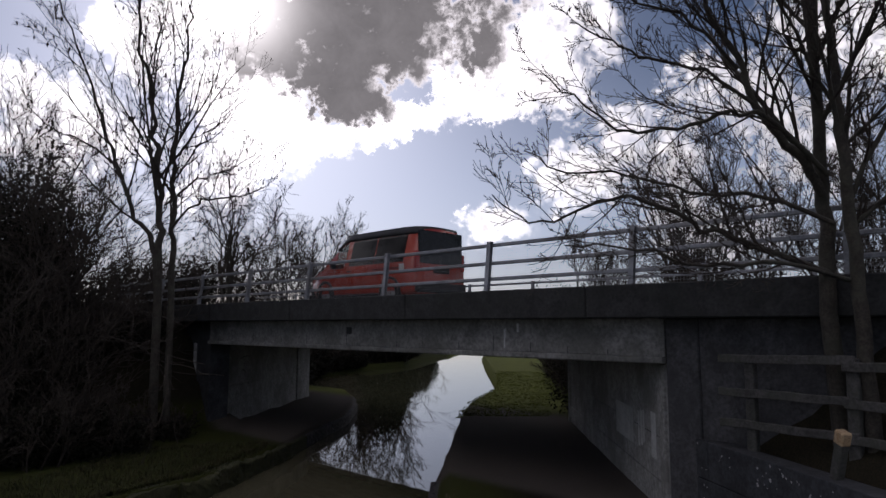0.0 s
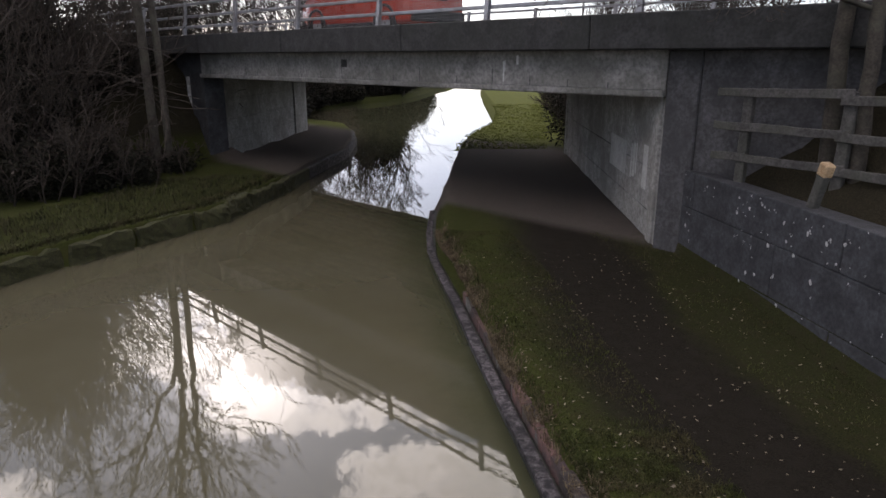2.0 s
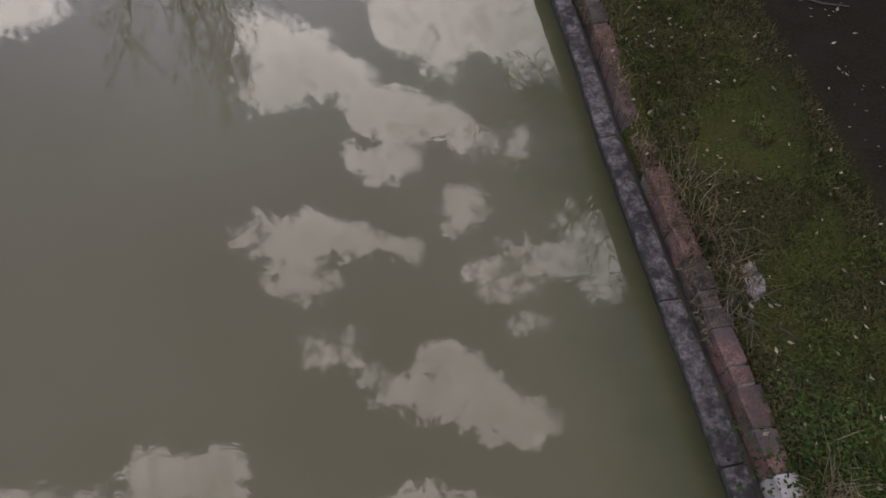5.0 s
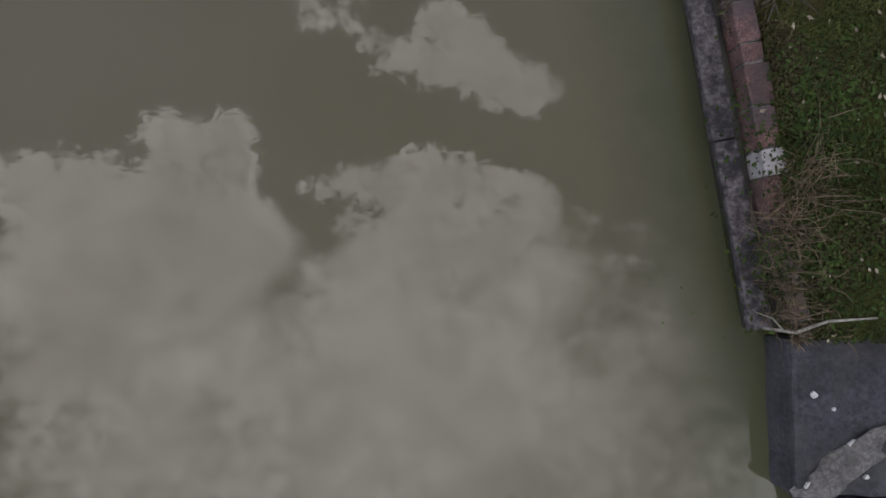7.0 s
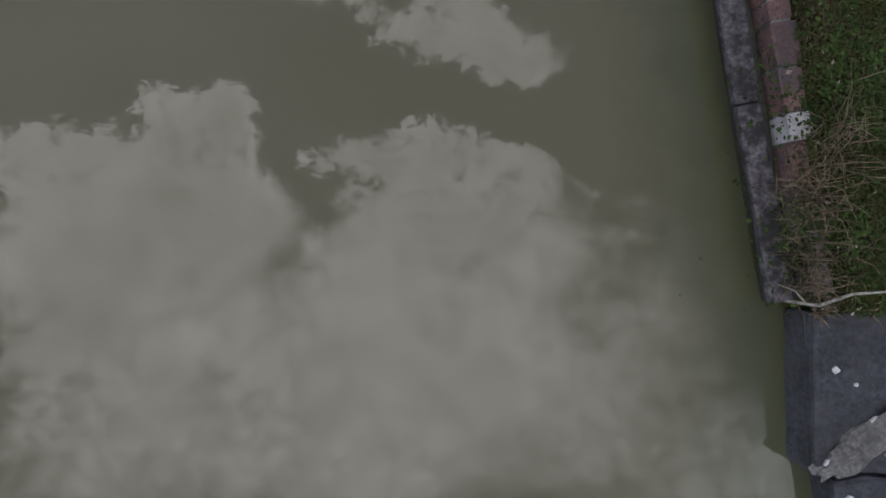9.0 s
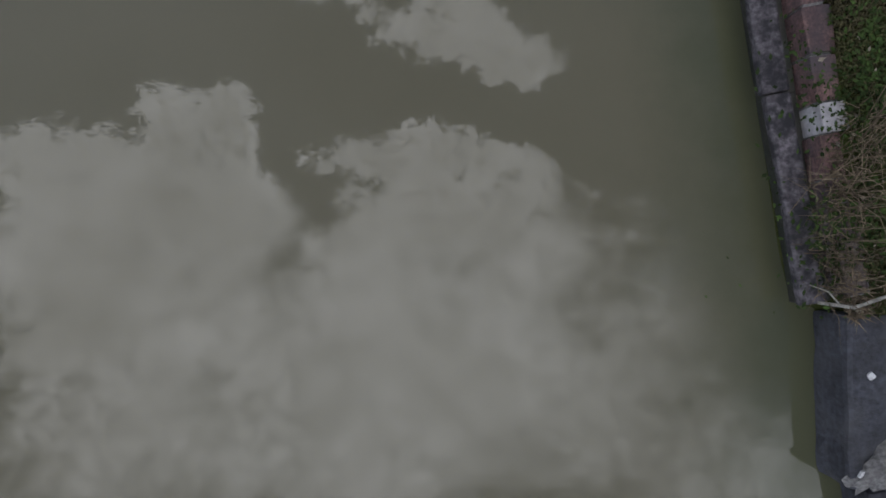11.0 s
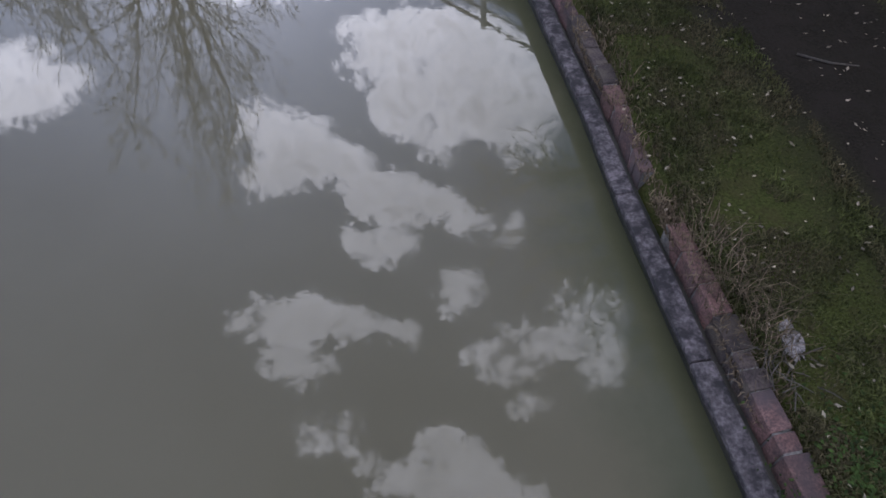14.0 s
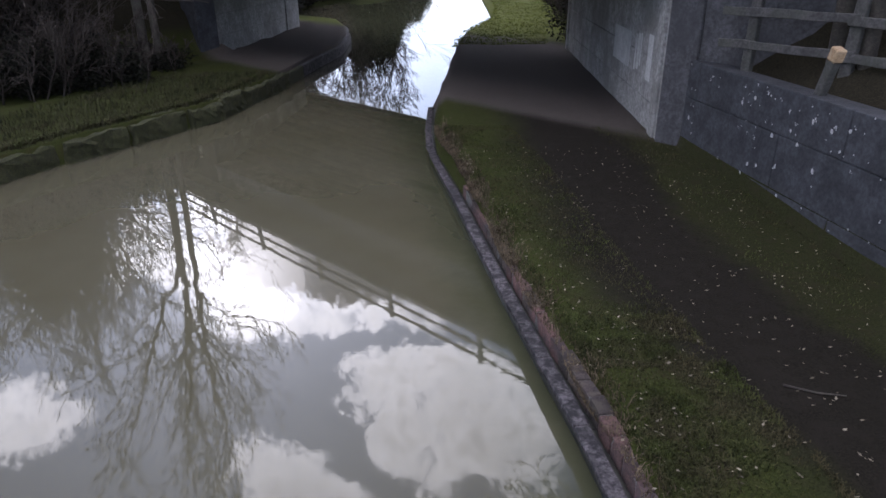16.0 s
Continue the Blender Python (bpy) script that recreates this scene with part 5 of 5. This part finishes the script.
def build_van():
    van = tagged(new("van"), "orange-red camper van with black roof and dark windows on the bridge", "van")
    xs = [0.0, 0.04, 0.12, 0.3, 0.6, 0.95, 1.3, 1.7, 2.1, 2.5, 2.8, 3.05, 3.2, 3.35, 3.5, 3.65, 3.8, 3.95, 4.1, 4.2, 4.35, 4.5, 4.62, 4.72, 4.8]

    def ring(x):
        r = van_ring(max(x, 0.0))
        k = 0.0 if x > 0.1 else (0.1 - x) * 0.35
        return [(w - k, z - (k * 0.5 if z > 1.5 else 0)) for w, z in r]
    bm = loft(xs, ring)
    gone = [f for f in bm.faces if 3.0 < f.calc_center_median().x < 3.5 and abs(f.calc_center_median().y) > 0.5 and 1.1 < f.calc_center_median().z < 1.85]
    bmesh.ops.delete(bm, geom=gone, context="FACES")     # cab door windows
    body = part("body", bm, RED_PAINT, van, smooth=True)
    # roof skin with its raised sleeping top

    def roof_ring(x):
        r = van_ring(x)
        w, top = r[5][0] + 0.004, r[8][1]
        z0 = r[5][1] + 0.02
        f = step(0.02, 0.2, x) * step(3.55, 3.25, x)
        return [(w, z0), (w - 0.015, z0 + 0.07), (w - 0.08, top + 0.012 + 0.02 * f), (w - 0.4, top + 0.03 + 0.035 * f), (0.0, top + 0.035 + 0.04 * f)]
    part("roof_skin", loft([0.03, 0.1, 0.3, 0.7, 1.2, 1.8, 2.4, 2.9, 3.1, 3.25, 3.4, 3.5], roof_ring), BLACK_PAINT, van, "glossy black roof", smooth=True)
    for sgn in (-1, 1):
        part("side_window", side_panel(0.50, 1.72, 0.04, 0.90, 0.006, sgn), TINTED, van, "dark tinted window")
        part("side_window", side_panel(1.75, 2.84, 0.04, 0.90, 0.006, sgn), TINTED, van, "dark tinted window")
        part("cab_window", side_panel(3.06, 3.49, 0.03, 0.80, -0.004, sgn), GLASS, van, "clear cab door window")
        for x in (0.98, 3.92):
            part("wheel_arch", disc_bm(x, 0.36, 0.36, 0.43, sgn * 0.90, sgn * 0.985), BLACK_PLASTIC, van)
            w = part("wheel", disc_bm(x, 0.335, 0.0, 0.36, sgn * 0.66, sgn * 0.93), BLACK_PLASTIC, van)
            part("tyre", disc_bm(x, 0.335, 0.215, 0.335, sgn * 0.72, sgn * 0.955), TYRE, w)
            part("rim", disc_bm(x, 0.335, 0.03, 0.22, sgn * 0.75, sgn * 0.945), ALLOY, w)
        part("sill", box_bm((1.4, sgn * 0.94 - 0.03, 0.24), (3.5, sgn * 0.94 + 0.03, 0.36), 0.02), BLACK_PLASTIC, van)
        part("tail_lamp", box_bm((-0.015, sgn * 0.84 - 0.075, 0.95), (0.10, sgn * 0.84 + 0.075, 1.42), 0.03, seg=2), LAMP_RED, van, "red tail lamp")
        part("head_lamp", box_bm((4.5, sgn * 0.66 - 0.14, 0.72), (4.76, sgn * 0.66 + 0.14, 0.92), 0.05, seg=2), LAMP_CLEAR, van)
        mir = part("door_mirror", box_bm((3.42, sgn * 1.02 - 0.08, 1.12), (3.54, sgn * 1.02 + 0.08, 1.36), 0.04, seg=2), BLACK_PLASTIC, van)
        part("door_handle", box_bm((2.72, sgn * 0.965 - 0.015, 1.0), (2.9, sgn * 0.965 + 0.015, 1.035), 0.01), BLACK_PLASTIC, van)
        part("slide_rail", box_bm((0.62, sgn * 0.965 - 0.008, 1.0), (1.75, sgn * 0.965 + 0.008, 1.02), 0.004), BLACK_PLASTIC, van)
    part("tail_window", box_bm((-0.02, -0.80, 1.10), (0.06, 0.80, 1.98), 0.018, seg=2), TINTED, van, "black tailgate window")
    part("tailgate_trim", box_bm((-0.035, -0.30, 0.86), (0.0, 0.30, 1.02), 0.015), BLACK_PLASTIC, van)
    part("rear_bumper", box_bm((-0.10, -0.90, 0.34), (0.12, 0.90, 0.60), 0.06, seg=3), BLACK_PLASTIC, van)
    part("front_bumper", box_bm((4.55, -0.84, 0.30), (4.86, 0.84, 0.56), 0.08, seg=3), BLACK_PLASTIC, van)
    part("fuel_flap", box_bm((0.42, 0.94, 0.92), (0.62, 0.972, 1.10), 0.01), PATCH, van, "pale sticker panel")
    # windscreen
    bm = bmesh.new()
    lo, hi = van_ring(4.02), van_ring(3.28)
    v = [bm.verts.new(p) for p in ((4.05, -0.78, lo[8][1] + 0.03), (4.05, 0.78, lo[8][1] + 0.03), (3.32, 0.66, hi[8][1] + 0.01), (3.32, -0.66, hi[8][1] + 0.01))]
    bm.faces.new(v)
    r = bmesh.ops.extrude_face_region(bm, geom=bm.faces[:])
    for q in [g for g in r["geom"] if isinstance(g, bmesh.types.BMVert)]:
        q.co += Vector((-0.01, 0, -0.015))
    part("windscreen", bm, TINTED, van)
    # forward is -U, its left side faces the near railing
    van.matrix_world = frame_at(at_bridge(5.22, 2.72, 4.06), -U)


build_van()


# ---- grass, weeds, litter of leaves ----
def blades(name, label, count, place, height, mat, seed, width=0.006, lean=0.5, kind="stuff"):
    rng = random.Random(seed)
    V, F = [], []
    made = 0
    while made < count:
        q = place(rng)
        if q is None:
            continue
        made += 1
        x, y, k = q
        z = bank_height(x, y) - 0.01
        h = height * rng.uniform(0.5, 1.3) * k
        a = rng.uniform(0, 6.283)
        tx, ty = math.cos(a) * h * lean * rng.random(), math.sin(a) * h * lean * rng.random()
        wx, wy = -math.sin(a) * width, math.cos(a) * width
        b = len(V)
        V += [(x - wx, y - wy, z), (x + wx, y + wy, z), (x + wx * 0.6 + tx * 0.4, y + wy * 0.6 + ty * 0.4, z + h * 0.6), (x - wx * 0.6 + tx * 0.4, y - wy * 0.6 + ty * 0.4, z + h * 0.6), (x + tx, y + ty, z + h * (1 - 0.3 * lean))]
        F += [(b, b + 1, b + 2, b + 3), (b + 3, b + 2, b + 4)]
    return tagged(mesh_object(name, V, F, mat), label, "grass", kind=kind)


def on_verge(rng):
    """The grass strip between coping and trodden path, and a thinner one under the wing wall."""
    y = -2.5 + 14.0 * rng.random() ** 1.05
    e = along(RIGHT_EDGE, y) + 0.29
    if rng.random() < 0.8:
        d = rng.random() ** 1.2 * 1.15
        x = e + d
    else:
        x = wall_x(y) - 0.03 - rng.random() ** 1.4 * 1.0
    if x < e:
        return None
    n = noise.noise((x * 1.7, y * 1.7, 2.0))
    if n < -0.25 + 0.3 * rng.random() - 0.2:
        return None
    return x, y, 0.7 + 0.5 * max(0, n)


def on_edge(rng):
    y = -0.4 + 12.5 * rng.random()
    if 0.5 < y < 1.3 or (noise.noise((7.0, y * 1.1, 0)) > 0.02 and rng.random() < 0.8):
        return None
    return along(RIGHT_EDGE, y) + 0.16 + abs(rng.gauss(0, 0.09)), y, rng.uniform(0.6, 1.2)


def on_tuft(rng):
    cx, cy = rng.choice(((1.55, 2.0), (1.62, 1.75), (1.7, 0.25), (1.72, -0.05), (1.85, 0.5), (1.45, 2.35)))
    return cx + rng.gauss(0, 0.07), cy + rng.gauss(0, 0.1), rng.uniform(0.7, 1.5)


def on_weeds(rng):
    cx, cy, s = rng.choice(((1.85, 0.75, 0.17), (1.95, 0.95, 0.2), (1.78, 0.05, 0.12), (2.1, 0.4, 0.3), (2.2, -0.2, 0.3)))
    return cx + rng.gauss(0, s), cy + rng.gauss(0, s), 1.0


def on_left(rng):
    y = 6 + 12 * rng.random()
    return along(LEFT_EDGE, y) - 0.15 - rng.random() * 3.0, y, rng.uniform(0.6, 1.3)


def on_left_edge(rng):
    y = 3 + 15 * rng.random()
    return along(LEFT_EDGE, y) - 0.36 - abs(rng.gauss(0, 0.12)), y, rng.uniform(0.6, 1.3)


def on_near(rng):
    y = -0.3 + 5.5 * rng.random()
    x = along(RIGHT_EDGE, y) + 0.30 + rng.random() ** 1.3 * 1.1
    if noise.noise((x * 2.5, y * 2.5, 5.0)) < -0.15:
        return None
    return x, y, rng.uniform(0.6, 1.2)


blades("grass", "short winter grass on the towpath verge", 42000, on_verge, 0.055, BLADE, 1, 0.005, 0.9)
blades("dry_grass", "pale dry grass hanging over the coping", 9000, on_edge, 0.085, DRY, 2, 0.005, 1.2)
blades("dry_grass", "straw-coloured grass tufts at the canal edge", 700, on_tuft, 0.20, DRY, 3, 0.003, 1.4)
blades("grass", "rough grass on the opposite canal bank", 12000, on_left, 0.13, BLADE_DULL, 4, 0.008, 0.9)
blades("grass", "shaggy grass hanging over the mossy kerb", 9000, on_left_edge, 0.13, BLADE, 6, 0.008, 1.5)
blades("grass", "thicker grass on the verge near the camera", 34000, on_near, 0.055, BLADE, 7, 0.005, 1.2)


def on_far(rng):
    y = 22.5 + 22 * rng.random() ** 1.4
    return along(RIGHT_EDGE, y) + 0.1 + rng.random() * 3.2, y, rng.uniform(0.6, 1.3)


blades("grass", "grass past the bridge with sunlight put into its colour", 14000, on_far, 0.05, BLADE_SUNLIT, 9, 0.02, 1.3)


def scatter_leaves():
    rng = random.Random(17)

    def spill(name, label, n, mat, size, pick, cat):
        V, F = [], []
        for i in range(n):
            x, y = pick(rng)
            z = bank_height(x, y) + 0.012 + rng.random() * 0.03
            s, a = size * rng.uniform(0.5, 1.4), rng.uniform(0, 6.3)
            c, d = Vector((math.cos(a), math.sin(a), rng.uniform(-0.3, 0.3))) * s, Vector((-math.sin(a), math.cos(a), rng.uniform(-0.3, 0.3))) * s * 0.6
            p = Vector((x, y, z))
            b = len(V)
            V += [p - c, p + d * 0.9 - c * 0.2, p + c + Vector((0, 0, s * 0.3)), p - d * 0.9]
            F.append((b, b + 1, b + 2, b + 3))
        tagged(mesh_object(name, V, F, mat), label, cat, kind="stuff")

    def anywhere(r):
        y = -2 + 12 * r.random() ** 1.2
        x0 = along(RIGHT_EDGE, y) + 0.2
        return x0 + (wall_x(y) - 0.1 - x0) * r.random() ** 1.3, y

    def weeds(r):
        x, y, _ = on_weeds(r)
        return x, y
    spill("fallen_leaves", "pale dead leaves and bits scattered over the grass", 1500, LEAF_DEAD, 0.016, anywhere, "leaves")
    spill("weeds", "bright green low weeds at the bank", 3600, WEED, 0.014, weeds, "weeds")


scatter_leaves()


def build_litter():
    rng = random.Random(29)
    # a heap of sticks with a crumpled pale rag by the coping
    heap = tagged(new("stick_heap"), "small heap of dead sticks and stalks at the canal edge", "sticks")
    for i in range(34):
        p = Vector((1.66 + rng.gauss(0, 0.06), 1.58 + rng.gauss(0, 0.10), 0.345))
        a = rng.uniform(0, 6.3)
        d = Vector((math.cos(a), math.sin(a), rng.uniform(-0.05, 0.4))).normalized() * rng.uniform(0.06, 0.17)
        tube_object("twig", [([p, p + d * 0.5 + Vector((0, 0, 0.012)), p + d], [0.004, 0.004, 0.002])], 4, BARK, heap)
    bm = bmesh.new()
    bmesh.ops.create_icosphere(bm, subdivisions=3, radius=1.0)
    for v in bm.verts:
        k = 1 + 0.6 * noise.noise(v.co * 1.7) + 0.6 * noise.noise(v.co * 4.1)
        v.co = Vector((v.co.x * 0.042, v.co.y * 0.10, v.co.z * 0.03)) * (k + 0.5 * noise.noise(v.co * 9)) + Vector((1.745, 1.70, 0.365))
    tagged(part("rag", bm, RAG, None), "crumpled pale rag on a heap of sticks", "rag")
    stick = tube_object("stick", [([Vector((1.62, -0.23, 0.315)), Vector((1.78, -0.25, 0.325)), Vector((1.92, -0.19, 0.36)), Vector((2.15, -0.17, 0.385))], [0.008, 0.009, 0.008, 0.005]), ([Vector((1.72, -0.245, 0.325)), Vector((1.66, -0.18, 0.33)), Vector((1.58, -0.15, 0.32))], [0.005, 0.004, 0.002])], 6, BARK_PALE)
    tagged(stick, "pale forked dead stick lying across the coping", "stick")
    s2 = tube_object("stick", [([Vector((2.55, 4.1, 0.375)), Vector((2.75, 3.98, 0.385)), Vector((2.95, 3.95, 0.38))], [0.009, 0.008, 0.004])], 6, BARK)
    tagged(s2, "thin fallen stick on the bare path", "stick")


build_litter()
